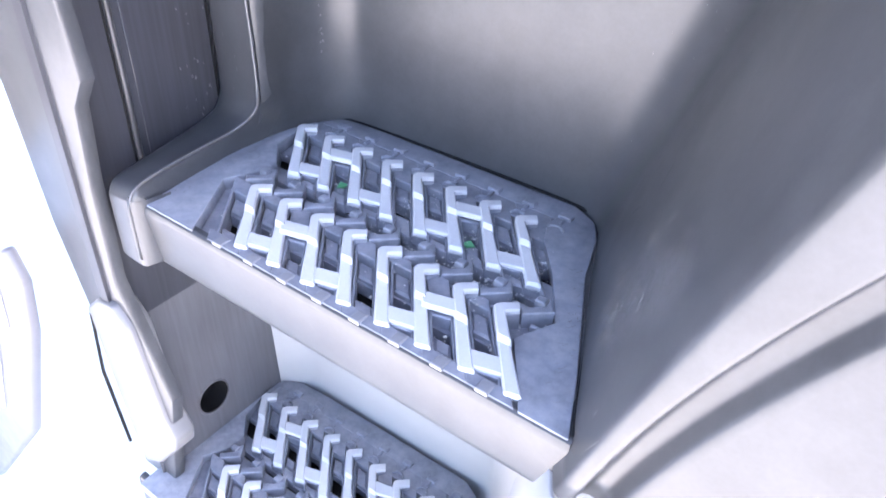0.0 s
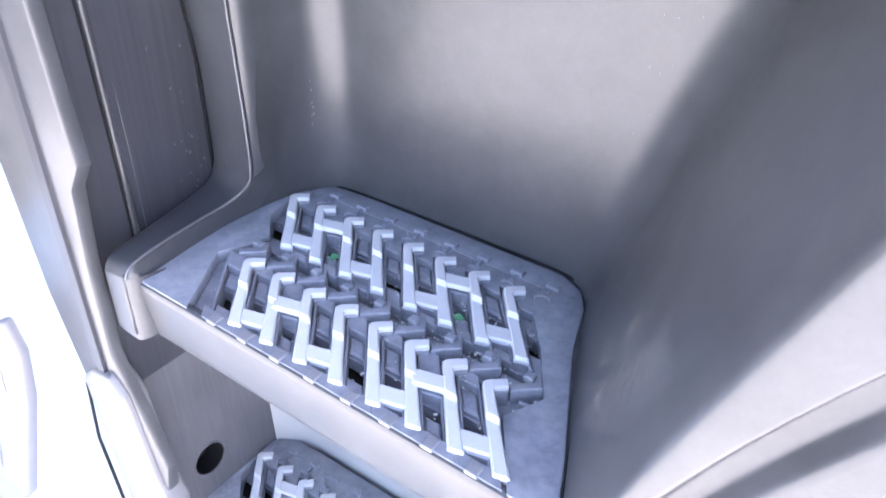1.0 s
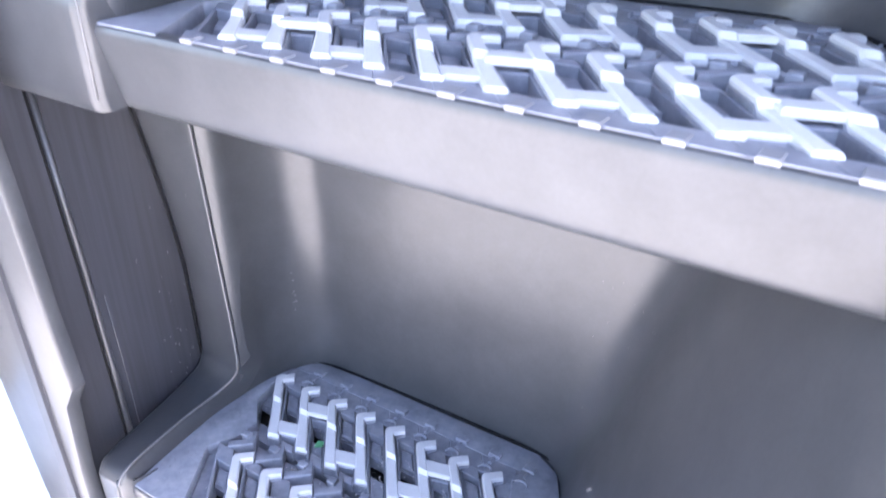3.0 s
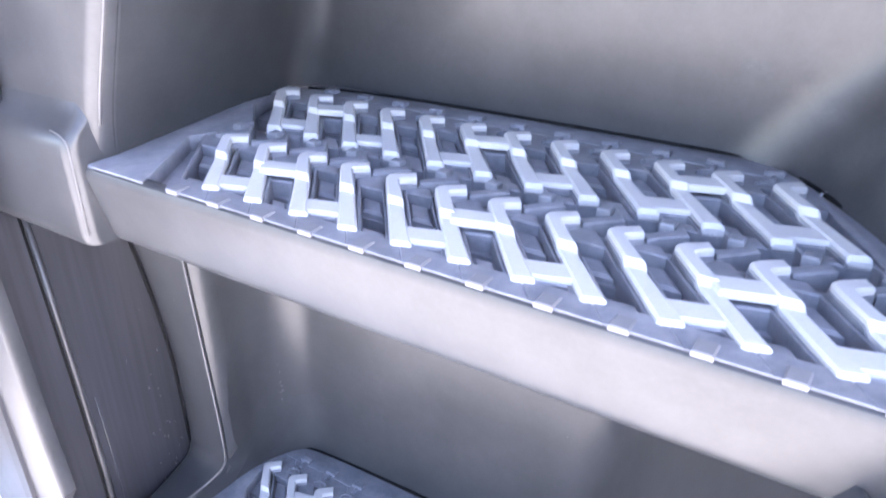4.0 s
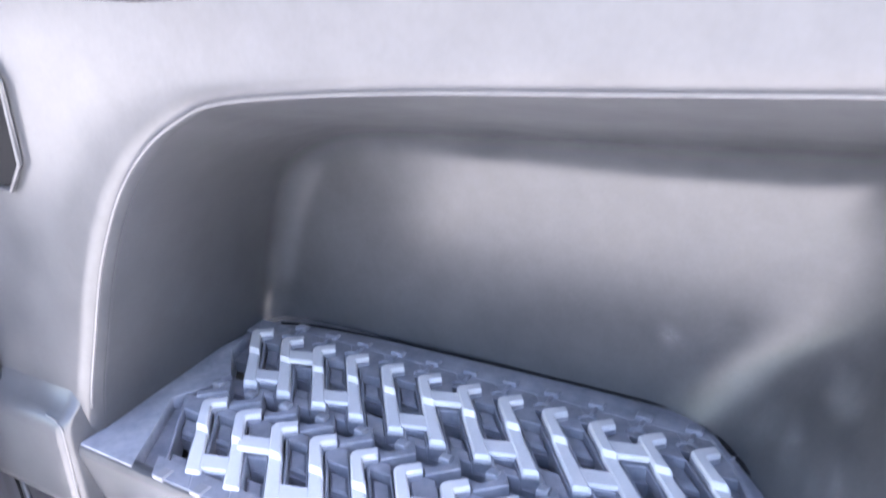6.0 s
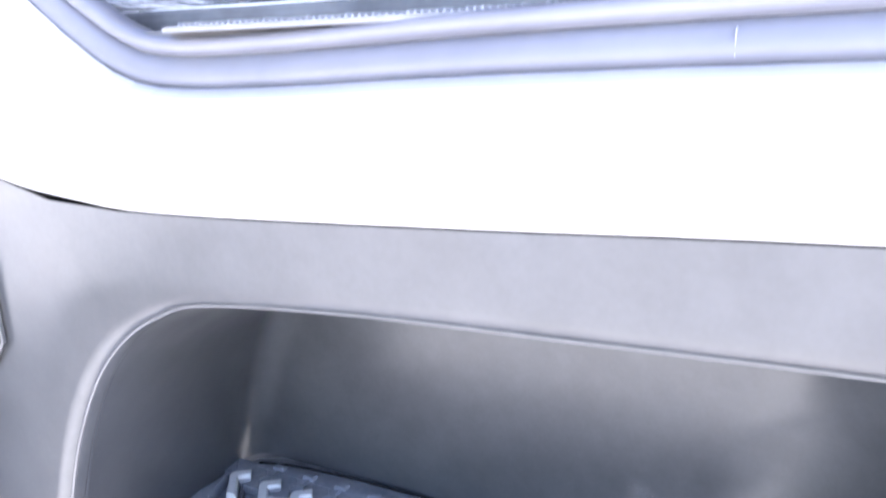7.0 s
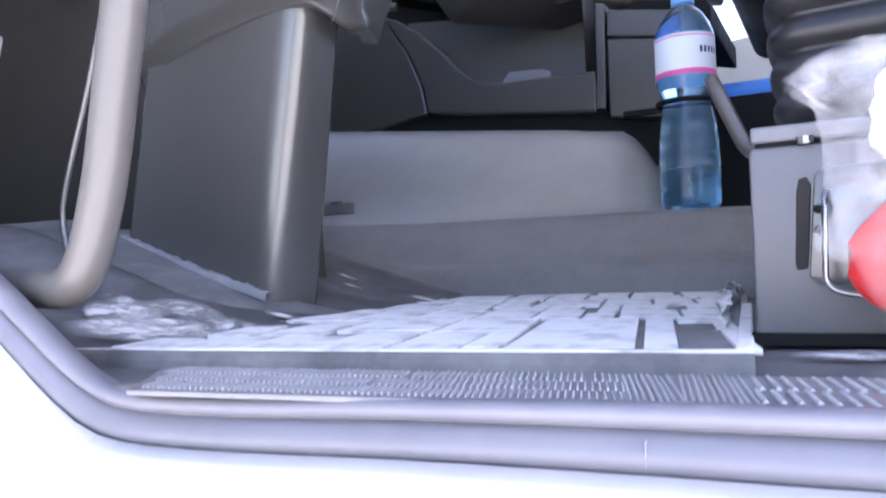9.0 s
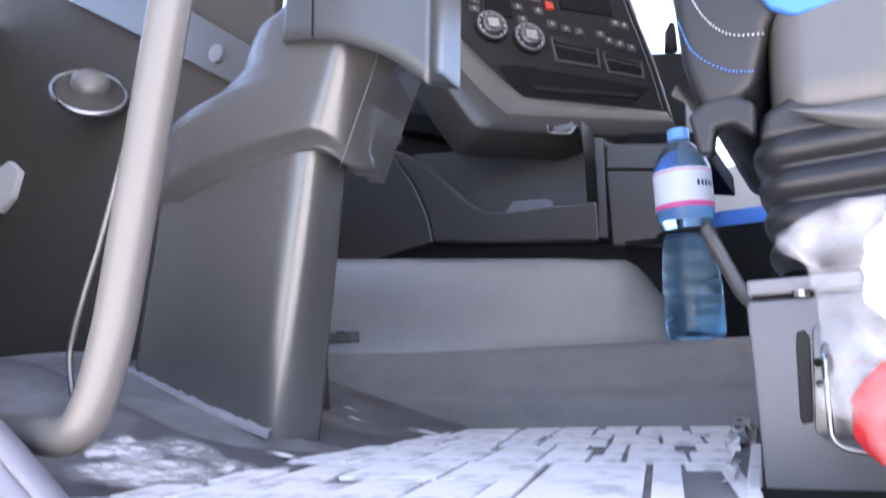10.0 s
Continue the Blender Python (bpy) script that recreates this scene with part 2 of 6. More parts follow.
def lathe(profile, c, sides=28, bm=None):
    """Profile of (radius, z) turned round the vertical through c."""
    bm = bm or bmesh.new()
    rows = []
    for r, z in profile:
        rows.append([(c[0] + r * math.cos(2 * math.pi * k / sides), c[1] + r * math.sin(2 * math.pi * k / sides), c[2] + z) for k in range(sides)])
    return loft(rows, True, bm)


# ---- entry steps ----
PITCH = 0.0305
LEG_A = [(0.0, 0.001), (-0.0115, -0.0105), (0.0050, -0.0315), (0.0070, -0.0342), (0.0312, -0.0652)]
LEG_B = [(0.0050, -0.0055), (-0.0010, -0.0130), (0.0148, -0.0315), (0.0166, -0.0338), (0.0410, -0.0622)]


def leg_x(y):
    """Middle of a slanted bar at depth y behind its tip."""
    return -0.006 + (-0.0115 - y) / 0.057 * 0.0454


def leg_side(pts, r):
    """One flank of a bar: a rounded hook, the straight run and a lip beyond its foot."""
    q = rounded([Vector((*p, 0)) for p in pts[:3]], r, 3) + [Vector((*p, 0)) for p in pts[3:]]
    d = (q[-1] - q[-2]).normalized()
    return q + [q[-1] + d * 0.0016]


FLANK_A = leg_side(LEG_A, 0.0042)
FLANK_B = leg_side(LEG_B, 0.0016)
FLANK_TOP = [0.0004, 0.0015, 0.0015, 0.0015, 0.0015, 0.0013, -0.0020, -0.0022, -0.0046]


def add_leg(bm, x, y, low=None, drop=0.0, grow=0.0):
    rows = []
    for a, b, t in zip(FLANK_A, FLANK_B, FLANK_TOP):
        e = b - a
        a, b = a - e * grow, b + e * grow
        e, t = b - a, t - drop
        k = 0.13
        z0 = t - 0.0036 if low is None else low
        rows.append([(x + p.x, y + p.y, z) for p, z in ((a, z0), (a, t - 0.0012), (a + e * k, t), (b - e * k, t), (b, t - 0.0012), (b, z0))])
    vs = [[bm.verts.new(p) for p in r] for r in rows]
    for a, b in zip(vs, vs[1:]):
        for i in range(5):
            bm.faces.new((a[i], a[i + 1], b[i + 1], b[i]))
    bm.faces.new(vs[0])
    bm.faces.new(vs[-1][::-1])


def add_skew(bm, x, y, y1, y0, f0, f1, top, low, inset=0.0007, tilt=0.0):
    """A slanted block between bar at x and the next, from depth y1 down to y0, over fractions f0..f1 of the pitch."""
    def c(f, yy, z):
        yy += tilt * (f - 0.5)
        return (x + leg_x(yy) + f * PITCH, y + yy, z)
    i = inset / PITCH * 1.3
    q = [(f0, y0), (f1, y0), (f1, y1), (f0, y1)]
    s = [(f0 + i, y0 + inset), (f1 - i, y0 + inset), (f1 - i, y1 - inset), (f0 + i, y1 - inset)]
    lo = [bm.verts.new(c(f, yy, low)) for f, yy in q]
    mi = [bm.verts.new(c(f, yy, top - inset)) for f, yy in q]
    hi = [bm.verts.new(c(f, yy, top)) for f, yy in s]
    for a, b in ((lo, mi), (mi, hi)):
        for k in range(4):
            j = (k + 1) % 4
            bm.faces.new((a[k], a[j], b[j], b[k]))
    bm.faces.new(hi)


def add_bar(bm, p, q, w, top, low):
    """A straight rib of width w from p to q in plan."""
    p, q = Vector((*p, 0)), Vector((*q, 0))
    d = (q - p).normalized()
    s = Vector((-d.y, d.x, 0)) * w / 2
    i = 0.0007
    lo = [bm.verts.new((v.x, v.y, low)) for v in (p - s, q - s, q + s, p + s)]
    mi = [bm.verts.new((v.x, v.y, top - i)) for v in (p - s, q - s, q + s, p + s)]
    s2, d2 = s * (1 - 2 * i / w), d * i
    hi = [bm.verts.new((v.x, v.y, top)) for v in (p - s2 + d2, q - s2 - d2, q + s2 - d2, p + s2 + d2)]
    for a, b in ((lo, mi), (mi, hi)):
        for k in range(4):
            j = (k + 1) % 4
            bm.faces.new((a[k], a[j], b[j], b[k]))
    bm.faces.new(hi)


PAN = -0.0145
TOP = -0.0048
ROWS = [(0.0, 0.004, (-0.0185, -0.0295)), (0.0402, -0.085, (-0.0240, -0.0345))]


GRIP_MESH = {}


def grip_piece(name, key, build, parent, loc, mat=None):
    if key not in GRIP_MESH:
        bm = bmesh.new()
        build(bm)
        bmesh.ops.recalc_face_normals(bm, faces=bm.faces[:])
        me = bpy.data.meshes.new(name)
        bm.to_mesh(me)
        bm.free()
        me.materials.append(mat or M_grip)
        GRIP_MESH[key] = me
    ob = new(name, GRIP_MESH[key])
    ob.parent = parent
    ob.location = loc
    return ob


def make_step(n, origin, outline, left_plate, right_plate, label, lip_low=-0.056, lean=0.0):
    st = holder("entry_step", origin, label=label, category="step", group="cab entry steps")
    # tray body with its front lip; body near-black as painted shade behind the slots
    inset = [(x, y + lean + 0.001 * (lean > 0)) for x, y in outline[:2]] + outline[2:]
    ob = part("tray", prism(inset, lip_low + 0.002, -0.029, "z", 0.003), M_console, st)
    sharp(ob)
    fx0, fx1 = outline[0][0], outline[1][0]
    fy = outline[0][1]
    lip = [(fy + 0.002, lip_low), (fy, lip_low + 0.0012), (fy - 0.0010, lip_low + 0.0040), (fy - 0.0012, lip_low + 0.0075), (fy - 0.0016, -0.0115), (fy - 0.0014, -0.0085), (fy - 0.0004, -0.0062), (fy + 0.0016, -0.0050), (fy + 0.003, -0.0047), (fy + 0.006, -0.0049), (fy + 0.006, lip_low)]
    # the face draws in towards its foot
    lip = [(u + lean * min(1.0, max(0.0, (-0.0115 - v) / (-0.0115 - lip_low))), v) for u, v in lip]
    bm = bmesh.new()
    rows = []
    for k in range(25):
        x = fx0 + (fx1 - fx0) * k / 24
        rows.append([(x, u, v) for u, v in lip])
    loft(rows, True, bm)
    bm.faces.new([v for v in bm.verts[:len(lip)]])
    bm.verts.ensure_lookup_table()
    bm.faces.new([bm.verts[-i - 1] for i in range(len(lip))])
    sharp(part("front_lip", bm, M_panel, st, "light grey plastic front lip"))
    # plain margins
    for poly in (left_plate, right_plate):
        sharp(part("margin_plate", prism(poly, -0.0150, -0.0042, "z", 0.001), M_tread, st))
    # pocketed floor of the tray, with slots through it
    bm = bmesh.new()
    for x0, y0, hi in ROWS:
        for i in range(-2, n + 1 - (y0 < -0.05)):
            x = x0 + i * PITCH
            if i in (-2, n):
                h1, h0 = -0.05, -0.050001
            elif i % 4 == 3:
                h1, h0 = -0.0335, -0.052
            elif i % 4 == 1:
                h1, h0 = hi[1] - 0.003, -0.0465
            else:
                h1, h0 = -0.0305, -0.0455
            ys = [0.016, h1, h0, -0.0675]
            fs = [0.0, 0.29, 0.75, 1.0]
            g = [[bm.verts.new((min(x + leg_x(yy) + f * PITCH, fx1 - 0.004 - (f < 1) * 0.001), y0 + yy, PAN)) for f in fs] for yy in ys]
            for a in range(3):
                for b in range(3):
                    if a == 1 and b == 1 and h1 - h0 > 0.001:
                        continue
                    bm.faces.new((g[a][b], g[a + 1][b], g[a + 1][b + 1], g[a][b + 1]))
    bmesh.ops.remove_doubles(bm, verts=bm.verts[:], dist=0.0002)
    ob = part("pocket_floor", bm, M_tread, st, turn=False)
    thick(ob, 0.009)
    # bright grip bars and the crossbars between them
    for x0, y0, hi in ROWS:
        for i in range(n):
            grip_piece("grip_bar", "leg", lambda bm: add_leg(bm, 0, 0, None, 0.0, 0.0), st, (x0 + i * PITCH, y0, 0))
            if i % 4 != 3:
                a, b, t = (hi[0], hi[1], 0.0006) if i % 4 == 1 else (-0.0460, -0.0575, -0.0028)
                grip_piece("grip_crossbar", (a, b), lambda bm: add_skew(bm, 0, 0, a, b, 0.02, 0.98, t, t - 0.0036, 0.0009, 0.0068), st, (x0 + i * PITCH, y0, 0))
    # dark ribs, pockets and tabs
    bm = bmesh.new()
    for x0, y0, hi in ROWS:
        for i in range(n):
            add_leg(bm, x0 + i * PITCH, y0, PAN - 0.001, 0.0026, 0.07)
            if i % 4 != 3:
                a, b = ((hi[0], hi[1]) if i % 4 == 1 else (-0.0460, -0.0575))
                add_skew(bm, x0 + i * PITCH, y0, a + 0.0009, b - 0.0009, 0.04, 0.96, -0.0052, PAN - 0.001, 0.0007, 0.0068)
    for r, (x0, y0, hi) in enumerate(ROWS):
        for i in range(-1, n):
            x = x0 + i * PITCH
            kind = i % 4
            if r == 0:
                add_skew(bm, x, y0, 0.016, -0.004, 0.0, 1.0, -0.0052, PAN - 0.001, 0.0004)
            elif i < n - 1:
                add_skew(bm, x, y0, -0.0612, fy + 0.0012 - y0, 0.0, 1.0, -0.0044, PAN - 0.001, 0.0004)
            if (i >= 0 or r == 1) and not (r == 1 and i == n - 1):
                # frames of the wells beside the bars
                add_skew(bm, x, y0, -0.010, -0.068, 0.205, 0.285, TOP, PAN - 0.001)
                add_skew(bm, x, y0, -0.010, -0.068, 0.755, 0.800, TOP, PAN - 0.001)
                if kind in (0, 2):
                    add_skew(bm, x, y0, -0.0035, -0.0125, 0.205, 0.80, TOP - 0.0002, PAN - 0.001)
                    add_skew(bm, x, y0, -0.0136, -0.029, 0.30, 0.74, -0.0098, PAN - 0.001, 0.0015)
                    add_skew(bm, x, y0, -0.0625, -0.0690, 0.30, 0.74, -0.0060, PAN - 0.001)
                elif kind == 1:
                    add_skew(bm, x, y0, -0.0035, hi[0] + 0.0012, 0.205, 0.80, TOP - 0.0002, PAN - 0.001)
                    add_skew(bm, x, y0, -0.0475, -0.0585, 0.30, 0.74, -0.0090, PAN - 0.001, 0.002)
                    add_skew(bm, x, y0, -0.0605, -0.0690, 0.30, 0.74, -0.0060, PAN - 0.001)
                else:
                    add_skew(bm, x, y0, -0.0035, -0.0180, 0.205, 0.80, TOP - 0.0002, PAN - 0.001)
                    add_skew(bm, x, y0, -0.0190, -0.0320, 0.30, 0.74, -0.0105, PAN - 0.001, 0.0015)
                    add_skew(bm, x, y0, -0.0530, -0.0690, 0.30, 0.74, -0.0075, PAN - 0.001)
            tx, ty = x, y0
            if r == 1:
                # chevron ribs running on from the tips of the front bars
                add_bar(bm, (tx + 0.004, ty - 0.0025), (tx + 0.0190, ty + 0.0110), 0.0065, -0.0028, PAN - 0.001)
                add_bar(bm, (tx + 0.0185, ty + 0.0085), (tx + 0.0105, ty + 0.0195), 0.0060, -0.0036, PAN - 0.001)
                add_bar(bm, (tx + 0.0065, ty + 0.0125), (tx + 0.0135, ty + 0.0125), 0.0062, -0.0003, PAN - 0.001)
                add_bar(bm, (tx + 0.0125, ty - 0.0045), (tx + 0.0235, ty - 0.0035), 0.0030, -0.0080, PAN - 0.001)
                # tabs along the front edge
            elif i >= 0:
                add_bar(bm, (tx + 0.011, ty + 0.0165), (tx + 0.021, ty + 0.0165), 0.0060, -0.0020, PAN - 0.001)
                add_bar(bm, (tx + 0.0148, ty + 0.0105), (tx + 0.0178, ty + 0.0105), 0.0080, -0.0036, PAN - 0.001)
                for q in range(5):
                    a0, a1 = math.pi * q / 5, math.pi * (q + 1) / 5
                    add_bar(bm, (tx + 0.0165 + 0.0062 * math.cos(a0), ty - 0.0015 + 0.0050 * math.sin(a0)), (tx + 0.0165 + 0.0062 * math.cos(a1), ty - 0.0015 + 0.0050 * math.sin(a1)), 0.0016, -0.0030, PAN - 0.001)
    for i in range(-1, n - 1):
        xt = ROWS[1][0] + i * PITCH + 0.0475
        if fx0 + 0.012 < xt < fx1 - 0.03:
            key = ("tab", round(fy - ROWS[1][1], 4))
            grip_piece("edge_tab", key, lambda b: add_bar(b, (0.0, fy - ROWS[1][1] + 0.0046), (0.0082, fy - ROWS[1][1] + 0.0046), 0.0090, -0.0034, -0.012), st, (xt, ROWS[1][1], 0), M_tab)
    part("dark_ribs", bm, M_tread, st, "dusty dark plastic ribs and pockets")
    # strip behind the rear row
    x0, x1 = -0.014, ROWS[0][0] + n * PITCH - 0.012
    sharp(part("rear_strip", prism([(x0, 0.016), (x1 + 0.004, 0.016), (x1 - 0.004, 0.0400), (x0 + 0.060, 0.0375), (x0 + 0.020, 0.0350), (x0 + 0.003, 0.025)], -0.030, -0.0046, "z", 0.001), M_tread, st))
    return st


OUT_B = [(-0.017, -0.157), (0.3305, -0.157), (0.306, -0.114), (0.273, -0.030), (0.261, 0.010), (0.249, 0.030), (0.227, 0.039), (0.030, 0.033), (0.006, 0.026), (-0.019, 0.008), (-0.022, -0.025)]
LEFT = [(-0.0215, -0.1562), (0.036, -0.1562), (0.0005, -0.098), (0.013, -0.075), (0.014, -0.056), (-0.006, -0.036), (-0.011, -0.014), (-0.009, 0.018), (-0.0135, 0.021), (-0.0205, 0.011), (-0.0240, -0.004), (-0.0240, -0.050), (-0.0235, -0.100)]
RIGHT_B = [(0.298, -0.1562), (0.3285, -0.1562), (0.311, -0.114), (0.272, -0.030), (0.259, 0.011), (0.248, 0.029), (0.227, 0.0395), (0.222, 0.006), (0.230, -0.012), (0.254, -0.042), (0.279, -0.082), (0.266, -0.109), (0.290, -0.144)]
step_mid = make_step(8, (0, 0, 0), OUT_B, LEFT, RIGHT_B, "middle cab entry step, dark ribbed plastic with pale grip bars", -0.0605, 0.006)
GASK_B = [(-0.013, 0.024), (0.008, 0.0340), (0.05, 0.0378), (0.14, 0.0405), (0.225, 0.0405), (0.249, 0.0325), (0.2635, 0.007), (0.2775, -0.028), (0.3035, -0.090), (0.3295, -0.153)]
part("gasket", tube(curve_pts([(x, y, -0.0045) for x, y in GASK_B], 5), 0.0012, 8), M_black, step_mid, "black gasket line", True)
# pale line along the left margin of the step
part("edge_line", tube(curve_pts([(-0.0236, -0.150, -0.0042), (-0.0238, -0.100, -0.0042), (-0.0244, -0.050, -0.0042), (-0.0246, -0.004, -0.0042), (-0.0212, 0.013, -0.0042), (-0.013, 0.024, -0.0042)], 5), 0.0008, 8), M_pale_line, step_mid, "pale edge line", True)
OUT_C = [(-0.014, -0.162), (0.470, -0.162), (0.456, -0.114), (0.418, -0.064), (0.358, -0.020), (0.334, 0.009), (0.307, 0.023), (0.21, 0.028), (0.080, 0.022), (-0.004, 0.014), (-0.016, 0.000), (-0.022, -0.060)]
LEFT_C = [(-0.014, -0.1612), (0.038, -0.1612), (0.0005, -0.098), (0.013, -0.075), (0.014, -0.056), (-0.012, -0.030), (-0.0185, -0.002), (-0.0240, -0.040), (-0.0230, -0.100)]
RIGHT_C = [(0.418, -0.1612), (0.456, -0.1612), (0.436, -0.114), (0.401, -0.068), (0.370, -0.024), (0.3406, 0.012), (0.326, 0.027), (0.308, 0.036), (0.334, 0.014), (0.347, -0.003), (0.358, -0.024), (0.386, -0.068), (0.398, -0.084), (0.388, -0.109), (0.412, -0.144)]
step_top = make_step(12, (0.039, 0.033, 0.345), OUT_C, LEFT_C, RIGHT_C, "wide top cab entry step, dark ribbed plastic with pale grip bars", -0.0555, 0.0100)
GASK_C = [(-0.006, 0.0200), (0.020, 0.0275), (0.055, 0.0320), (0.10, 0.0350), (0.18, 0.0375), (0.263, 0.0385), (0.308, 0.0370), (0.327, 0.028), (0.3425, 0.012), (0.3725, -0.024), (0.4035, -0.068), (0.440, -0.114), (0.468, -0.150)]
part("gasket", tube(curve_pts([(x, y, -0.0045) for x, y in GASK_C], 5), 0.0014, 8), M_black, step_top, "black gasket line", True)
OUT_A = [(-0.030, -0.150), (0.330, -0.150), (0.300, 0.036), (0.10, 0.036), (0.000, 0.034), (-0.014, 0.024), (-0.020, -0.025)]
make_step(8, (-0.049, -0.040, -0.325), OUT_A, LEFT, RIGHT_B, "lowest cab entry step, dark ribbed plastic with pale grip bars")


# ---- outer step panel ----
def shift(z):
    return 0.33 * z + 0.12 * max(0.0, z) ** 2


def flange_y(z):
    """The bowed outer edge of the flange beside the dark panel."""
    return -0.036 - 0.0185 * max(0.0, (z - 0.10) / 0.155) ** 1.5


def edge_x(z):
    """The inner edge of the flange, drawn in where it turns into the ledge."""
    return -0.0105 - 0.045 * max(0.0, z - 0.08) - 0.012 * min(1.0, max(0.0, (0.036 - z) / 0.03)) ** 1.5


def plan_mid(z):
    s = shift(z)
    g = s + 0.7 * max(z, 0.0) ** 2
    w = g + 0.03 * max(z, 0.0)
    xe = edge_x(z) - 0.0004
    pts = [(xe, -0.0425), (-0.0170, 0.0), (0.004, 0.038), (0.249 + s, 0.044), (0.278 + s, -0.030), (0.3297 + s, -0.1510), (0.3415 + s, -0.1715),
           (0.3505 + g, -0.172), (0.3530 + g, -0.1605), (0.3615 + w, -0.1600), (0.3700 + w, -0.172), (0.62, -0.172), (0.95, -0.172)]
    pts = [Vector((x, y, z)) for x, y in pts]
    return rounded(pts, [0, 0.02, 0.024, 0.035 + 0.15 * max(z, 0), 0.03, 0.013, 0.008, 0.0035, 0.004, 0.004, 0.0045, 0.02, 0], 6)


rows = [plan_mid(z) for z in [-0.03 + 0.335 * k / 20 for k in range(21)]]
ob = part("wall_step_recess_mid", loft(rows), M_panel, label="curved grey plastic wall behind the middle step", smooth=True)
thick(ob, 0.004)
part("edge_gap", tube([(-0.0708, flange_y(z) - 0.0006, z) for z in [0.02 + 0.27 * k / 20 for k in range(21)]], 0.0011, 8), M_black, ob, "dark gap along the flange", True)
tagged(ob, category="panel", kind="structure")


def plan_low(z):
    s = shift(z)
    g = w = s
    pts = [(-0.082, -0.026), (-0.0712, -0.021), (-0.055, -0.012), (-0.030, 0.004), (0.20, 0.006), (0.215, -0.010), (0.28, -0.10), (0.3297 + s, -0.1510), (0.3415 + s, -0.1715),
           (0.3535 + g, -0.172), (0.3562 + g, -0.145), (0.3668 + w, -0.145), (0.3705 + w, -0.172), (0.62, -0.172), (0.95, -0.172)]
    pts = [Vector((x, y, z)) for x, y in pts]
    return rounded(pts, [0, 0.012, 0.012, 0.012, 0.02, 0.02, 0.02, 0.010, 0.005, 0.004, 0.006, 0.006, 0.004, 0.02, 0], 6)


# carries the recess wall down in a much lighter grey
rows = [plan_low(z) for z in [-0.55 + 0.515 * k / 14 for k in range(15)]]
ob = part("wall_step_recess_low", loft(rows), M_low, label="pale grey plastic wall round the lowest step, set lighter than the wall above", smooth=True)
thick(ob, 0.004)
tagged(ob, category="panel", kind="structure")

# recess of the top step: opening rim and the hollow behind it
RIM = [(0.028, 0.334), (0.036, 0.368), (0.053, 0.410), (0.076, 0.462), (0.103, 0.505), (0.130, 0.532), (0.158, 0.549), (0.190, 0.5595), (0.27, 0.5675), (0.36, 0.572), (0.47, 0.5765), (0.52, 0.574), (0.55, 0.55), (0.548, 0.50), (0.520, 0.42), (0.490, 0.338)]
BACK = [(0.010, 0.338), (0.012, 0.352), (0.024, 0.395), (0.034, 0.428), (0.050, 0.462), (0.066, 0.480), (0.095, 0.494), (0.14, 0.502), (0.23, 0.505), (0.33, 0.507), (0.43, 0.511), (0.462, 0.505), (0.464, 0.47), (0.444, 0.42), (0.396, 0.37), (0.362, 0.338)]
rim = curve_pts([(x, 0, z) for x, z in RIM], 5)
rim_n = []
for i, p in enumerate(rim):
    t = (rim[min(i + 1, len(rim) - 1)] - rim[max(i - 1, 0)]).normalized()
    rim_n.append(Vector((-t.z, 0, t.x)))
bx = curve_pts([(x, 0, z) for x, z in BACK], 5)
cols = []
for p, b in zip(rim, bx):
    # straight from the rim inwards, then coved into the flat back
    p0 = Vector((p.x, -0.1105, p.z))
    p1 = Vector((b.x, 0.072, b.z))
    side = min(1.0, max(0.0, (p.x - 0.33) / 0.17))
    side = side * side * (3 - 2 * side)
    end = min(1.0, max(0.0, (p.x - 0.475) / 0.06)) if p.z > 0.54 else 1.0 if p.x > 0.4 else 0.0
    fac = 0.72 - 0.36 * end
    p2 = Vector((0.21 + (b.x - 0.21) * fac, 0.072, 0.338 + (b.z - 0.338) * fac))
    c = rounded([p0, p1, p2], 0.058 - 0.006 * side + 0.070 * end, 16)
    col_ = [p0.lerp(c[1], k / 8) for k in range(8)] + c[1:]
    for f in (0.66 * fac, 0.33 * fac, 0.0):
        col_.append(Vector((0.21 + (b.x - 0.21) * f, 0.072, 0.338 + (b.z - 0.338) * f)))
    cols.append(col_)
rows = [[tuple(c[k]) for c in cols] for k in range(len(cols[0]))]
ob = part("wall_step_recess_top", loft(rows), M_panel, label="hollow grey plastic recess above the top step", smooth=True)
tagged(ob, category="panel", kind="structure")

line = [(-0.40, 0.70), (-0.12, 0.645), (0.02, 0.624), (0.075, 0.612), (0.115, 0.606), (0.19, 0.6065), (0.32, 0.6125), (0.45, 0.6195), (0.62, 0.625), (1.4, 0.628)]
seal_line = [(-0.42, 1.02), (-0.15, 0.835), (0.020, 0.738), (0.071, 0.7055), (0.100, 0.686), (0.128, 0.671), (0.158, 0.6645), (0.220, 0.6645), (0.32, 0.6685), (0.45, 0.6715), (0.62, 0.673), (1.4, 0.675)]
lo = curve_pts([(x, 0, z) for x, z in line], 8)
hi = curve_pts([(x, 0, z) for x, z in seal_line], 8)


def along(c, x):
    for a, b in zip(c, c[1:]):
        if a.x <= x <= b.x:
            return a.z + (b.z - a.z) * (x - a.x) / max(b.x - a.x, 1e-9)
    return c[-1].z


ob = part("floor_top_step_bed", prism([(0.355, 0.075), (0.395, 0.028), (0.430, -0.030), (0.488, -0.105), (0.56, -0.105), (0.56, 0.075)], 0.318, 0.3365, "z"), M_panel, label="grey plastic bed under the top step")
tagged(ob, category="panel", kind="structure")

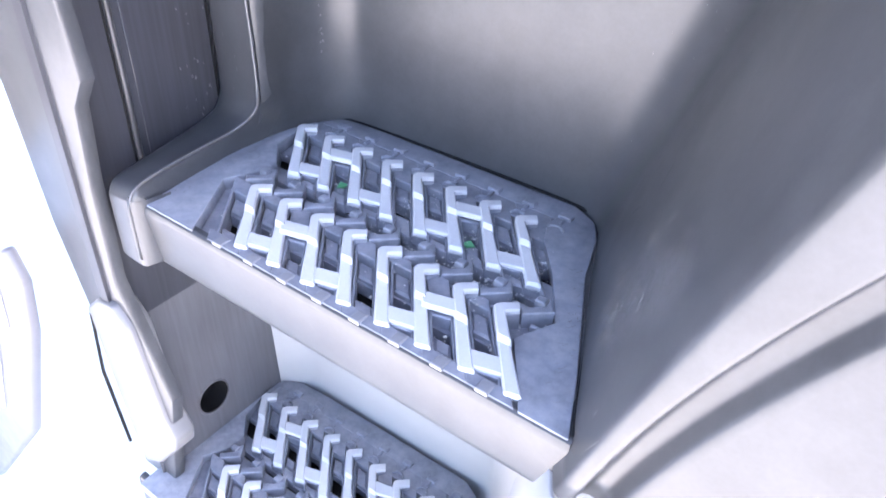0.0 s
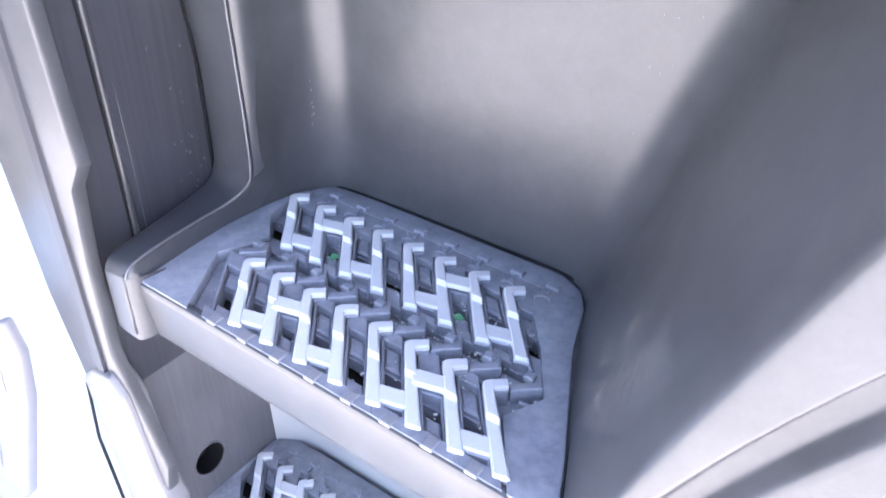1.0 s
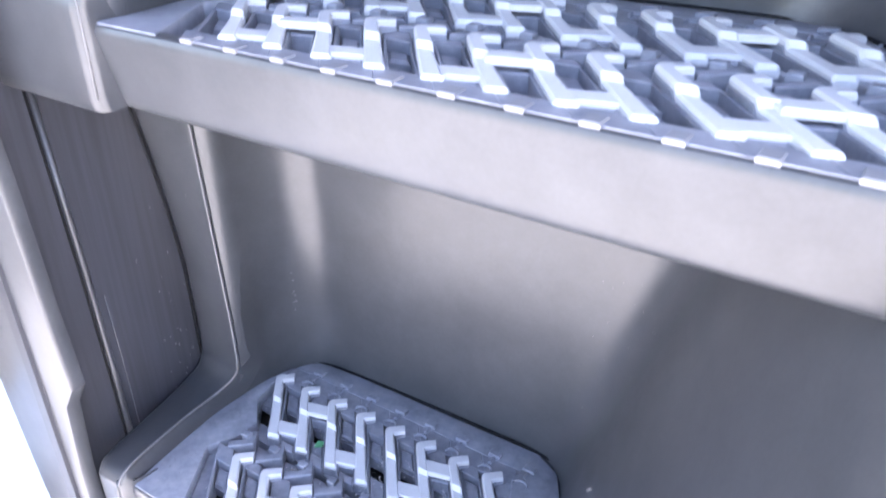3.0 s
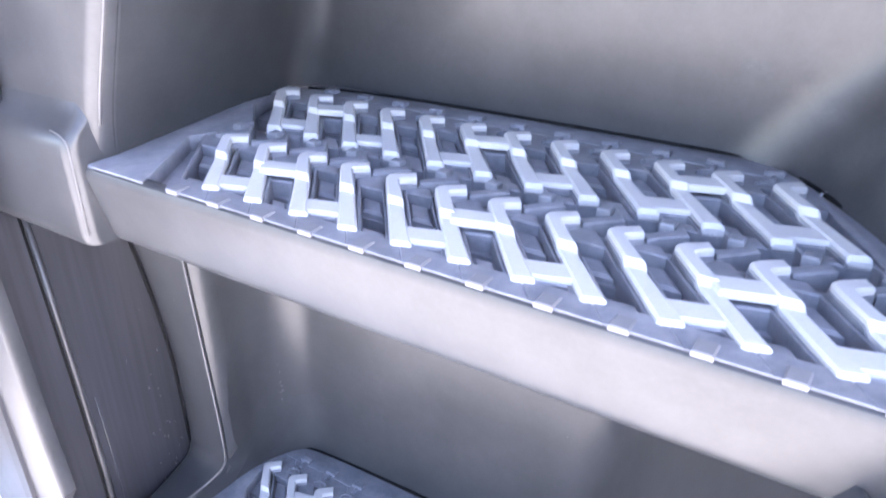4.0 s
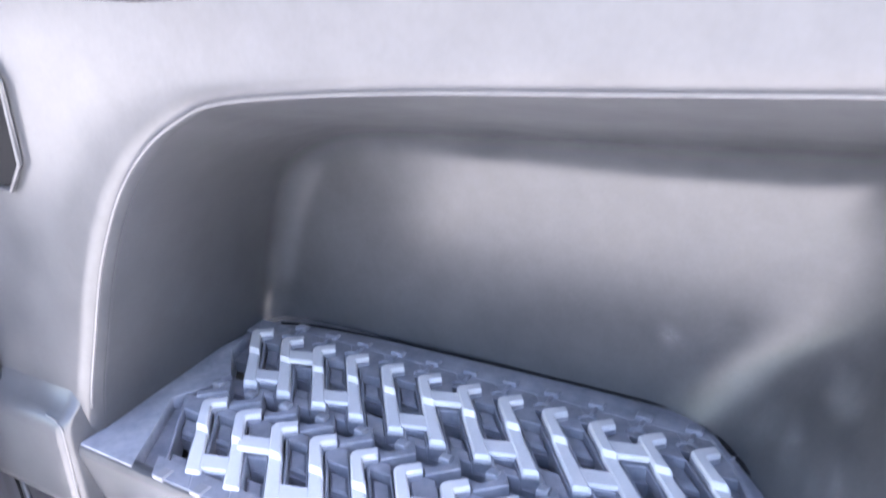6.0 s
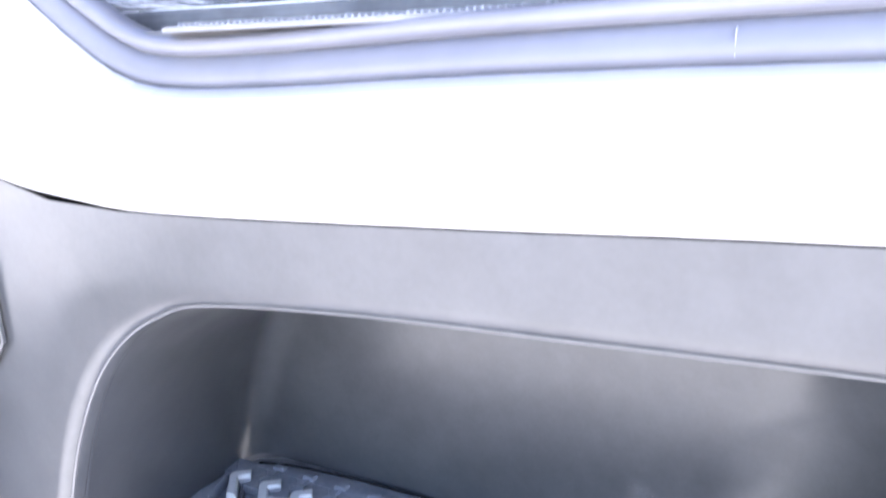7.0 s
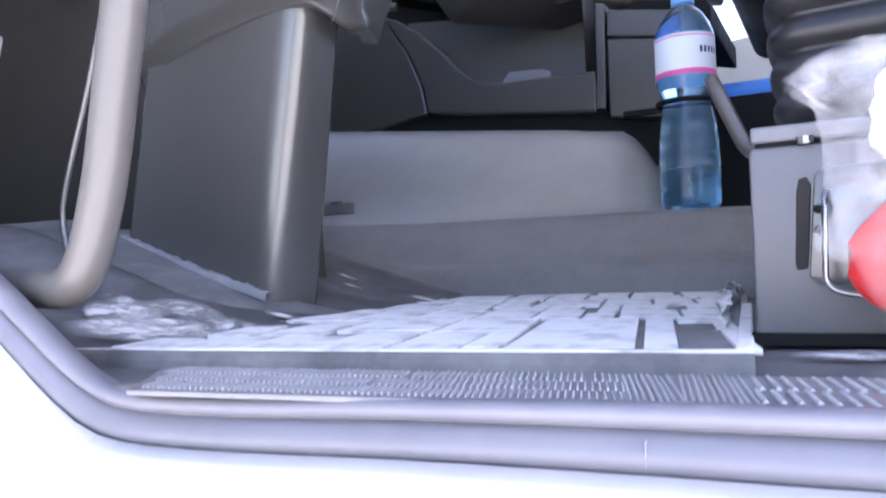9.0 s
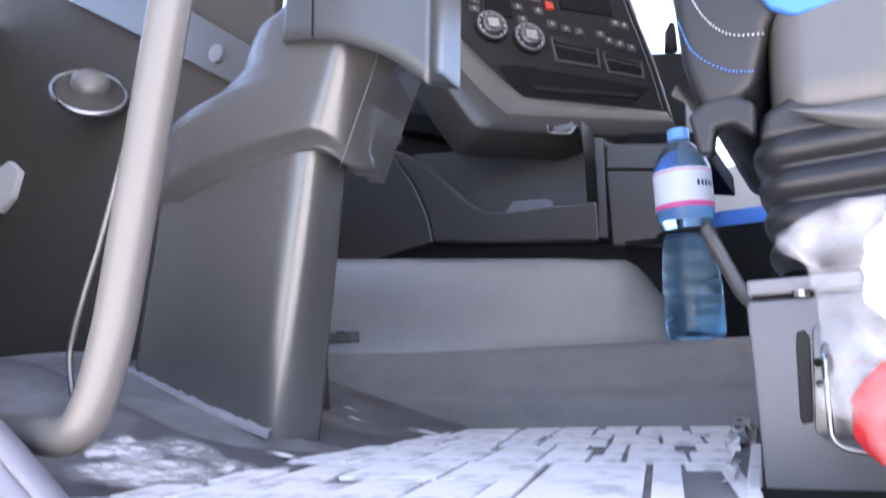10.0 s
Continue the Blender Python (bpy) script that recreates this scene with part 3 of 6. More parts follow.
ob = part("floor_mid_step_bed", prism([(0.225, 0.043), (0.252, 0.040), (0.287, -0.030), (0.335, -0.150), (0.318, -0.150), (0.268, -0.030), (0.250, 0.012), (0.236, 0.024)], -0.03, -0.0062, "z"), M_panel, label="grey plastic margin beside the middle step")
tagged(ob, category="panel", kind="structure")

# skin round the opening
OUTER = [(-0.16, 0.345), (-0.16, 0.372), (-0.16, 0.41), (-0.16, 0.46), (-0.16, 0.52), (-0.16, 0.585), (-0.05, 0.606), (0.19, 0.606), (0.27, 0.608), (0.36, 0.611), (0.47, 0.616), (0.62, 0.62), (0.95, 0.62), (0.95, 0.50), (0.95, 0.42), (0.95, 0.345)]
outer = curve_pts([(x, 0, z) for x, z in OUTER], 5)
for o in outer:
    if o.z > 0.56:
        o.z = along(lo, o.x) - 0.0027
rows = []
for off, y in ((0.0, -0.108), (0.0006, -0.114), (0.0022, -0.1185), (0.005, -0.121), (0.010, -0.122)):
    rows.append([(p.x + n_.x * off, y, p.z + n_.z * off) for p, n_ in zip(rim, rim_n)])
for k in range(1, 9):
    t = k / 8
    rows.append([((p.x + n_.x * 0.010) * (1 - t) + o.x * t, -0.122 - 0.001 * t, (p.z + n_.z * 0.010) * (1 - t) + o.z * t) for p, n_, o in zip(rim, rim_n, outer)])
ob = part("wall_step_skin", loft(rows), M_panel, label="light grey plastic cab side panel round the step recess", smooth=True)
tagged(ob, category="panel", kind="structure")
# thin pale bead painted as the sky's highlight along the rim
part("edge_highlight", tube([(p.x + n_.x * 0.0016, -0.1172, p.z + n_.z * 0.0016) for p, n_ in list(zip(rim, rim_n))[4:62]], 0.0008, 8), M_pale_line, ob, "pale line painted as the highlight on the recess rim", True)


# ledges at the outer end of the top and middle steps
PROF = [(0.020, 0.291), (0.0025, 0.291), (0.0008, 0.2935), (0.0, 0.300), (0.0, 0.348), (0.0010, 0.354), (0.0035, 0.3585), (0.0075, 0.362), (0.0125, 0.3665), (0.0160, 0.374), (0.020, 0.374)]
rows = []
for k in range(30):
    x = -0.17 + 0.19 * k / 21 if k <= 21 else 0.020 + 0.0085 * math.sin((k - 21) / 8 * math.pi / 2)
    back = 0.0 if k <= 21 else 0.0075 * (1 - math.cos((k - 21) / 8 * math.pi / 2))
    rows.append([(x, -0.138 + min(u + back, 0.022), v) for u, v in PROF])
bm = loft(rows, True)
bm.verts.ensure_lookup_table()
bm.faces.new([bm.verts[i] for i in range(len(PROF))])
bm.faces.new([bm.verts[len(bm.verts) - len(PROF) + i] for i in range(len(PROF))])
ob = sharp(part("trim_top_step_end", bm, M_panel, label="grey plastic end cap band beside the top step"), 50)
# pale bead drawn as the highlight on the cap's edge
part("edge_highlight", tube(rounded([(0.010, -0.1340, 0.3598), (0.017, -0.1343, 0.3596), (0.0262, -0.1352, 0.3560), (0.0262, -0.1362, 0.299)], 0.006, 4), 0.0006, 8), M_pale_line, ob, "pale line painted as an edge highlight", True)
tagged(ob, category="trim", kind="structure")

# one swept shape: nose, ledge top, turn, upright flange
INNER = [(-0.0165, -0.1662, -0.056), (-0.0165, -0.1662, -0.006), (-0.0166, -0.1648, 0.0030), (-0.0170, -0.1590, 0.0088), (-0.0190, -0.1460, 0.0106), (-0.0215, -0.126, 0.0110), (-0.0250, -0.090, 0.0112),
         (-0.0240, -0.070, 0.0126), (-0.0190, -0.0555, 0.0185), (-0.0125, -0.0480, 0.0290), (-0.0106, -0.0458, 0.042), (-0.0105, -0.0455, 0.080)]
OUTER = [(-0.0475, -0.1650, -0.056), (-0.0475, -0.1650, -0.010), (-0.0480, -0.1632, -0.0015), (-0.0498, -0.1570, 0.0045), (-0.0520, -0.1440, 0.0062), (-0.0560, -0.122, 0.0066), (-0.0640, -0.080, 0.0074),
         (-0.0695, -0.056, 0.0088), (-0.0706, -0.0440, 0.0130), (-0.0708, -0.0385, 0.0220), (-0.0708, -0.0364, 0.034), (-0.0708, -0.036, 0.080)]
inner_pts, outer_pts = curve_pts(INNER, 5), curve_pts(OUTER, 5)
for k in range(1, 16):
    z = 0.080 + 0.225 * k / 15
    inner_pts.append(Vector((edge_x(z), -0.0455, z)))
    outer_pts.append(Vector((-0.0708, flange_y(z), z)))
rows = []
last = len(inner_pts) - 1
for k in range(last + 1):
    i_, o_ = Vector(inner_pts[k]), Vector(outer_pts[k])
    run = Vector(inner_pts[min(last, k + 1)]) - Vector(inner_pts[max(0, k - 1)])
    run.x = 0.0
    run.normalize()
    d = Vector((0, run.z, -run.y))
    up_ = min(1.0, max(0.0, (i_.y + 0.085) / 0.03))
    side_ = 0.0035 * (1 - up_) - 0.0020 * up_
    w_ = i_ - o_
    row = [o_ + d * 0.030 - Vector((0.001, 0, 0)), o_ + d * 0.005, o_ + d * 0.0022 + w_ * 0.015, o_ + d * 0.0007 + w_ * 0.045, o_ + w_ * 0.11]
    row += [o_ + w_ * f_ - d * 0.0006 * math.sin(math.pi * f_) for f_ in (0.3, 0.5, 0.7)]
    row += [i_ - w_ * 0.10 - d * 0.0002, i_ - w_ * 0.045 + d * 0.0002, i_ + d * 0.0012, i_ + d * 0.0032 + Vector((side_ * 0.3, 0, 0)), i_ + d * 0.009 + Vector((side_ * 0.8, 0, 0)), i_ + d * 0.030 + Vector((side_ * 1.3, 0, 0))]
    rows.append(row)
ob = sharp(part("trim_mid_step_end", loft(rows), M_panel, label="grey plastic ledge beside the middle step, running up into a flange", turn=False), 60)
# pale bead drawn as the highlight down the flange and ledge edge
part("edge_highlight", tube([p + Vector((-0.0006, -0.0003, 0.0003)) for p in inner_pts[8:]], 0.0010, 8), M_pale_line, ob, "pale line painted as an edge highlight", True)
part("nose_rim", tube([(-0.0195, -0.1664, -0.050), (-0.0195, -0.1668, -0.030), (-0.0195, -0.1668, -0.006), (-0.0198, -0.1645, 0.0040)], 0.0012, 8), M_panel, ob, smooth=True)
tagged(ob, category="trim", kind="structure")

# dark side panel in the gap, with an upright rib
bm = prism([(-0.175, -0.146), (-0.018, -0.146), (-0.018, 0.56), (-0.175, 0.56)], -0.082, -0.0715, "x")
ob = part("wall_gap_panel", bm, M_dark, label="dark scuffed plastic panel with an upright rib")
tagged(ob, category="panel", kind="structure")
part("rib", tube([(-0.0715, -0.1185, -0.06), (-0.0708, -0.1180, 0.05), (-0.0712, -0.1190, 0.15), (-0.0715, -0.1225, 0.30)], 0.0026, 8), M_panel, ob, smooth=True)
part("groove_line", tube([(-0.0714, -0.1222, -0.06), (-0.0713, -0.1217, 0.05), (-0.0713, -0.1227, 0.15), (-0.0714, -0.1262, 0.30)], 0.0010, 8), M_black, ob, smooth=True)
part("fine_line", tube([(-0.0716, -0.1085, -0.01), (-0.0716, -0.1080, 0.06), (-0.0716, -0.1090, 0.12)], 0.0005, 6), M_panel, ob, smooth=True)
lean_x = lambda z: -0.0715 + 0.008 * (-0.146 - z) / 0.154
ring_in, ring_out = [], []
for k in range(48):
    q = 2 * math.pi * k / 48
    cy, cz = math.cos(q), math.sin(q)
    t_ = min((0.084 if cy > 0 else 0.073) / max(1e-6, abs(cy)), (0.138 if cz > 0 else 0.30) / max(1e-6, abs(cz)))
    ring_in.append(Vector((0, -0.102 + 0.0185 * cy, -0.284 + 0.0185 * cz)))
    ring_out.append(Vector((0, -0.102 + t_ * cy, -0.284 + t_ * cz)))
for p in ring_in + ring_out:
    p.x = lean_x(p.z)
mid_ring = [a.lerp(b, 0.06) for a, b in zip(ring_in, ring_out)]
bore = [p - Vector((0.024, 0, 0)) for p in ring_in]
# lower half repeats the panel's finish on a lighter base
lower_panel = part("lower_panel", loft([ring_out, mid_ring, ring_in], True), M_gap, ob, "lower half with a drain hole, set lighter than the upper half")
part("hole_wall", loft([ring_in, bore], True), M_black, lower_panel)
part("hole_rim", tube([p + Vector((0.0002, 0, 0)) for p in ring_in + ring_in[:1]], 0.0010, 8, cap=False), M_gap, lower_panel, smooth=True)
part("hole_back", box(-0.092, -0.130, -0.31, -0.087, -0.07, -0.25), M_black, lower_panel)

# corner panel in front of the gap
EDGE_R = [(-0.018, -0.200), (-0.060, -0.091), (-0.056, 0.000), (-0.047, 0.066), (-0.031, 0.089), (-0.036, 0.141), (-0.041, 0.243), (-0.050, 0.33), (-0.06, 0.45)]
EDGE_L = [(-0.30, 0.45), (-0.19, 0.25), (-0.142, 0.055), (-0.132, -0.060), (-0.112, -0.153), (-0.100, -0.276), (-0.098, -0.34), (-0.05, -0.34)]
ob = part("wall_corner_panel", prism(EDGE_R + EDGE_L, -0.172, -0.160, "y", 0.002), M_panel, label="light grey plastic corner panel with a notched edge")
sharp(ob)
tagged(ob, category="panel", kind="structure")

cap = holder("corner_foot", (-0.06, -0.175, -0.24), label="pale grey rounded plastic foot of the corner panel", category="trim")
bm = prism([(-0.045, 0.105), (-0.027, 0.122), (-0.003, 0.128), (0.013, 0.111), (0.023, 0.046), (0.030, 0.012), (0.042, -0.006), (0.038, -0.022), (0.006, -0.064), (-0.023, -0.082), (-0.031, -0.021)], -0.004, 0.02, "y", 0.004, 3)
sharp(part("shell", bm, M_mid, cap), 50)
bm = tube([(-0.041, -0.003, 0.10), (-0.046, -0.006, 0.03), (-0.036, -0.006, -0.06)], 0.0016, 6)
part("seam", bm, M_black, cap)
bmp = holder("bumper_corner", (-0.40, -0.2, -0.40), label="pale grey painted bumper corner beyond the steps", category="bumper")
bm = prism([(0.218, 0.301), (0.230, 0.266), (0.208, 0.193), (0.104, -0.021), (-0.111, -0.277), (-0.35, -0.20), (-0.10, 0.10)], 0.0, 0.014, "y", 0.005, 3)
sharp(part("shell", bm, M_box, bmp), 50)
part("crease", tube([(0.19, -0.003, 0.27), (0.172, -0.003, 0.19), (0.13, -0.003, 0.15), (0.06, -0.003, 0.0)], 0.002, 6), M_white, bmp)
sl = holder("skin_slot", (0.0, -0.123, 0.54), label="dark slot in the side panel with a steel latch bolt", category="latch")
part("opening", prism([(-0.10, -0.038), (0.022, -0.034), (0.034, -0.020), (0.036, 0.022), (0.030, 0.034), (-0.10, 0.034)], -0.0012, 0.006, "y", 0.0005), M_black, sl)
part("frame", tube([(-0.10, -0.002, -0.040), (0.022, -0.002, -0.036), (0.036, -0.002, -0.020), (0.038, -0.002, 0.024), (0.030, -0.002, 0.036)], 0.0016, 6), M_panel, sl)
part("bolt", tube([(-0.002, -0.004, -0.008), (0.010, -0.004, -0.008)], 0.006, 14), M_steel, sl, "steel bolt")
part("plate", box(-0.06, -0.003, 0.002, 0.02, -0.0012, 0.012, 0.0005), M_steel, sl)
db = holder("rubber_buffer", (-0.075, -0.135, 0.375), label="dark rubber buffer on the side panel", category="buffer")
part("pad", box(-0.05, -0.012, -0.016, 0.027, 0.012, 0.020, 0.005, 3), M_dark, db)

# white painted sill under the door
bm = bmesh.new()
XS = [-0.40 + 1.75 * k / 110 for k in range(111)]
rows = []
for f, y in ((0.0, -0.106), (0.004, -0.1215), (0.06, -0.1235), (0.25, -0.125), (0.5, -0.1243), (0.66, -0.1215), (0.78, -0.116), (0.89, -0.107), (1.0, -0.094)):
    rows.append([(x, y, (along(lo, x) + 0.0006 + 0.0026 * math.exp(-((x - 0.11) / 0.03) ** 2)) * (1 - f) + (along(hi, x) - 0.0120 + 0.0030 * min(1.0, max(0.0, (0.12 - x) / 0.08))) * f) for x in XS])
ob = part("wall_sill", loft(rows), M_white, label="glossy white painted cab sill below the door opening", smooth=True)
thick(ob, 0.003, 1.0)
tagged(ob, category="sill", kind="structure")
# black backing sheet makes the shade in the gap under the sill
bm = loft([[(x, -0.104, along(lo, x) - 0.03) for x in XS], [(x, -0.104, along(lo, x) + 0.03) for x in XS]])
ob = part("wall_sill_shade", bm, M_black, label="black sheet painted as shade in the gap below the white sill")
tagged(ob, category="panel", kind="structure")

ob = part("ground", box(-60, -60, -0.80, 60, 60, -0.72), M_ground, label="pale sunlit concrete yard")
tagged(ob, category="ground", kind="structure")


# leaves and grit caught in the middle step
M_leaf = node_mat("leaf_green", (0.05, 0.22, 0.10), 0.6, grain=400, stain=60)
for lx, ly, rot in ((0.1897, -0.0468, 0.4), (0.0723, -0.0450, 1.3)):
    bm = bmesh.new()
    v = [bm.verts.new(p) for p in ((-0.005, 0, 0), (0, -0.003, 0.0008), (0.006, 0, 0.0004), (0.001, 0.004, 0.0016))]
    bm.faces.new(v)
    lf = part("leaf_scrap", bm, M_leaf)
    lf.location = (lx, ly, -0.0085)
    lf.rotation_euler = (0.2, 0.1, rot)
    tagged(lf, label="small torn green leaf lying in a tread pocket", category="leaf", group="leaf scraps")
rnd = random.Random(8)
M_grit = node_mat("pale_grit", (0.5, 0.49, 0.47), 0.9, grain=900, stain=200, stain_amt=0.4)
bm = bmesh.new()
for k in range(1100):
    c = Vector((rnd.choice((0.19, 0.22, 0.24, 0.16, 0.13, 0.07)) + rnd.gauss(0, 0.006), rnd.choice((-0.022, -0.03, -0.075, -0.10, -0.052)) + rnd.gauss(0, 0.006), rnd.choice((-0.0142, -0.0097, -0.0104, -0.0089, -0.0047))))
    r = rnd.uniform(0.0003, 0.0010)
    v = [bm.verts.new(c + Vector(d) * r * rnd.uniform(0.6, 1.2)) for d in ((1, 0, 0), (-0.6, 0.8, 0), (-0.5, -0.8, 0), (0, 0, 1.1))]
    for f in ((0, 1, 3), (1, 2, 3), (2, 0, 3), (0, 2, 1)):
        bm.faces.new([v[i] for i in f])
gr = part("grit", bm, M_grit)
tagged(gr, label="pale sand and grit caught in the step pockets", category="grit", kind="stuff")


# ---- cab shell ----
def shell(name, bm, mat, label, category, smooth=False):
    ob = part(name, bm, mat, label=label, smooth=smooth)
    return tagged(ob, category=category, kind="structure")


shell("wall_far", prism([(-0.9, 0.55), (1.6, 0.55), (1.6, 2.3), (-0.9, 2.3), (-0.9, 1.85), (0.95, 1.85), (0.95, 1.415), (0.30, 1.335), (0.06, 1.303), (-0.9, 1.22)], 1.95, 2.0, "y"), M_liner, "light grey inner side of the far door below its window", "wall")
shell("floor_far", box(-0.75, 1.05, 0.54, 1.45, 1.95, 0.60), M_mat, "dark rubber floor on the passenger side", "floor")
shell("wall_rear", box(1.4, -0.1, 0.6, 1.45, 1.95, 2.3), M_inner, "dark lined rear wall of the cab", "wall")
shell("wall_front", box(-0.75, -0.1, 0.3, -0.70, 1.95, 1.35), M_inner, "dark front bulkhead below the windscreen", "wall")
# out-of-view wall added to keep daylight off the footwell and column
shell("wall_side_blocker", box(-0.75, -0.13, 0.72, -0.33, -0.10, 2.25), M_inner, "unseen dark side wall by the front pillar, added to block light", "wall")
shell("ceiling", box(-0.75, -0.12, 2.25, 1.45, 2.0, 2.3), M_liner, "light grey lined cab ceiling", "ceiling")
shell("wall_under_cab", box(-0.75, 0.08, 0.30, 1.45, 1.95, 0.58), M_dark, "dark underside of the cab", "wall")

# unseen stand-in for the open door, added to cut light from the left
bm = prism([(-0.36, -0.14), (-0.30, -0.13), (-0.46, -1.25), (-0.53, -1.24)], 0.57, 2.2, "z", 0.01)
prism([(-0.37, -0.16), (-0.33, -0.16), (-0.41, -0.75), (-0.46, -0.75)], -0.10, 0.38, "z", 0.01, 2, bm)
shell("wall_door_blocker", bm, M_inner, "unseen dark panels in place of the open door, added to block light", "door")

# ---- door seal ----
seal = holder("door_seal", (0.3, -0.1, 0.66), label="grey rubber double-lip door seal along the white sill", category="seal")
sp = curve_pts([(x, 0, z) for x, z in seal_line], 10)
PROF = [(-0.0132, -0.084), (-0.0122, -0.089), (-0.0092, -0.0928), (-0.0050, -0.0948), (-0.0010, -0.0936), (0.0026, -0.0905), (0.0036, -0.0888), (0.0042, -0.0874),
        (0.0050, -0.0890), (0.0068, -0.0915), (0.0100, -0.0926), (0.0124, -0.0908), (0.0132, -0.0865), (0.0125, -0.0785), (0.0020, -0.0720)]
rows = []
for i, p in enumerate(sp):
    t = (sp[min(i + 1, len(sp) - 1)] - sp[max(i - 1, 0)]).normalized()
    nrm = Vector((-t.z, 0, t.x))
    rows.append([(p.x + nrm.x * u - 0.3, v + 0.1, p.z + nrm.z * u - 0.66) for u, v in PROF])
ob = part("rubber_strip", loft(rows, True), M_rubber, seal)
sharp(ob, 60)
part("joint", box(0.1060, 0.0056, 0.0040, 0.1062, 0.018, 0.0125), M_rib, seal, "pale joint in the rubber")
part("scratch_mark", box(-0.0785, 0.0070, -0.0045, -0.0783, 0.0090, 0.0005), M_grip, seal, "small white scratch")

# ---- floor ----
def floor_z(x, y):
    z = 0.6845 if y > 0.0 else 0.680
    if x < 0.10:
        u = (0.10 - x)
        z += 0.32 * u * u / (u + 0.06) * (0.35 + 0.65 * min(1.0, max(0.0, (y + 0.06) / 0.20)))
    # the floor levels off in the footwell
    return 0.792 - math.log(1 + math.exp((0.792 - z) * 160)) / 160


rows = []
for j in range(50):
    y = -0.088 + 0.70 * j / 49
    rows.append([(x, y, floor_z(x, y)) for x in [-0.72 + 2.1 * k / 120 for k in range(121)]])
ob = shell("floor", loft(rows), M_floor, "dusty dark rubber cab floor rising towards the footwell", "floor", True)
thick(ob, 0.02)

flg = holder("floor_flange", (-0.09, 0.19, 0.73), label="smooth rubber flange where the floor meets the column cover", category="trim")
rows = []
for k in range(30):
    x = -0.40 + 0.47 * k / 29
    yb = 0.196 - 0.09 * min(0.0, x + 0.02) + 0.9 * max(0.0, x - 0.01)
    tp = min(1.0, (29 - k) / 7)
    rows.append([(x + 0.09, yb - 0.19 + dy * (0.3 + 0.7 * tp), floor_z(x, yb + dy) + dz * tp + 0.0003 - 0.73) for dy, dz in ((-0.065, 0.0006), (-0.050, 0.0032), (-0.020, 0.006), (0.0, 0.0085), (0.02, 0.0095))])
part("strip", loft(rows), M_mat, flg, smooth=True)
rnd = random.Random(9)
edge = []
for k in range(41):
    x = -0.222 + 0.238 * k / 40
    yb = 0.222 - 0.19 * (x + 0.225) if x < -0.10 else 0.198 - 0.12 * (x + 0.10)
    zb = floor_z(x, yb) + 0.006 + 0.003 * min(1.0, (x + 0.222) / 0.2)
    t_ = 0.0036 + rnd.uniform(-0.0014, 0.0014)
    edge.append([(x + 0.09, yb - 0.19 - dy, zb + dz - 0.73) for dy, dz in ((0.0062, -0.003), (0.0055 + rnd.uniform(-0.0006, 0.0006), t_ * 0.7), (0.0035, t_), (-0.002, t_ + 0.0008))])
part("pale_edge", loft(edge), M_tray, flg, "dusty pale upper edge", True)

# ribbed anti-slip sill plate
plate = holder("sill_plate", (0.30, -0.0585, 0.6845), label="dusty ribbed plastic sill plate inside the door seal", category="sill plate")
plate.rotation_euler = (0, 0, radians(5.7))
bm = prism([(-0.132, -0.031), (-0.150, 0.002), (-0.170, 0.034), (-0.166, 0.040), (0.36, 0.040), (0.36, -0.031)], -0.0055, -0.003, "z", 0.0006)
part("base", bm, M_tray, plate)
bm = bmesh.new()
rnd = random.Random(5)
x = -0.150
while x < 0.34:
    lean = -0.20 if x < 0.11 else -0.12
    if x < 0.09:
        segs, step, w = ((-0.026, -0.009), (-0.004, 0.013), (0.018, 0.035)), 0.0030, 0.0010
    elif x < 0.135:
        segs, step, w = ((-0.026, 0.035),), 0.0026, 0.0012
    else:
        segs, step, w = ((-0.024, 0.001), (0.005, 0.034)), 0.0056, 0.0019
    for q, (a, b) in enumerate(segs):
        o = (q % 2) * step * 0.5
        if rnd.random() > 0.02 and x + o + lean * a > -0.128 - 0.62 * (a + 0.026):
            add_bar(bm, (x + o + lean * a, a), (x + o + lean * b, b), w, -0.0014 - rnd.random() * 0.0006, -0.0035)
    x += step
ob = part("anti_slip_ribs", bm, M_rib, plate, "pale worn anti-slip ribs")

# ---- floor mat ----
mat_ = holder("floor_mat", (0.1715, 0.2305, 0.6885), label="dark rubber floor mat caked in pale dust", category="floor mat")
mat_.rotation_euler = (0, 0, radians(5.7))
part("base", prism([(-0.11, -0.252), (0.232, -0.252), (0.232, 0.275), (-0.13, 0.292), (-0.17, 0.02)], -0.004, 0.0005, "z", 0.001), M_mat, mat_)
front = [(-0.2600, -0.0085), (-0.2592, -0.0035), (-0.2578, 0.0002), (-0.2560, 0.0020), (-0.2535, 0.0024), (-0.2500, 0.0006), (-0.2500, -0.0085)]
part("front_edge", loft([[(x, y, z) for y, z in front] for x in (-0.17, -0.05, 0.08, 0.236)], True), M_mat, mat_, "dark sloping front edge", False)
part("edge_lip", prism([(-0.150, -0.2550), (-0.05, -0.2566), (0.236, -0.2566), (0.236, -0.2495), (-0.02, -0.2500), (-0.06, -0.2525)], 0.0016, 0.0030, "z", 0.0006), M_caked, mat_, "dust-covered raised rim")
part("edge_lip", box(0.228, -0.2495, -0.006, 0.236, 0.05, 0.0035, 0.0015), M_caked, mat_, "dust-covered raised rim")
rows = []
for k in range(70):
    y = -0.155 + 0.40 * k / 69
    rows.append([(0.219 + 0.014 * noise.noise((a * 0.45, y * 22, 1.0)) + 0.004 * noise.noise((a * 1.3, y * 70, 5.0)), y, 0.001 + 0.0028 * a * min(1.0, 0.15 + k / 22) * (0.75 + 0.7 * noise.noise((3.0, y * 30, a * 0.3)))) for a in range(7)])
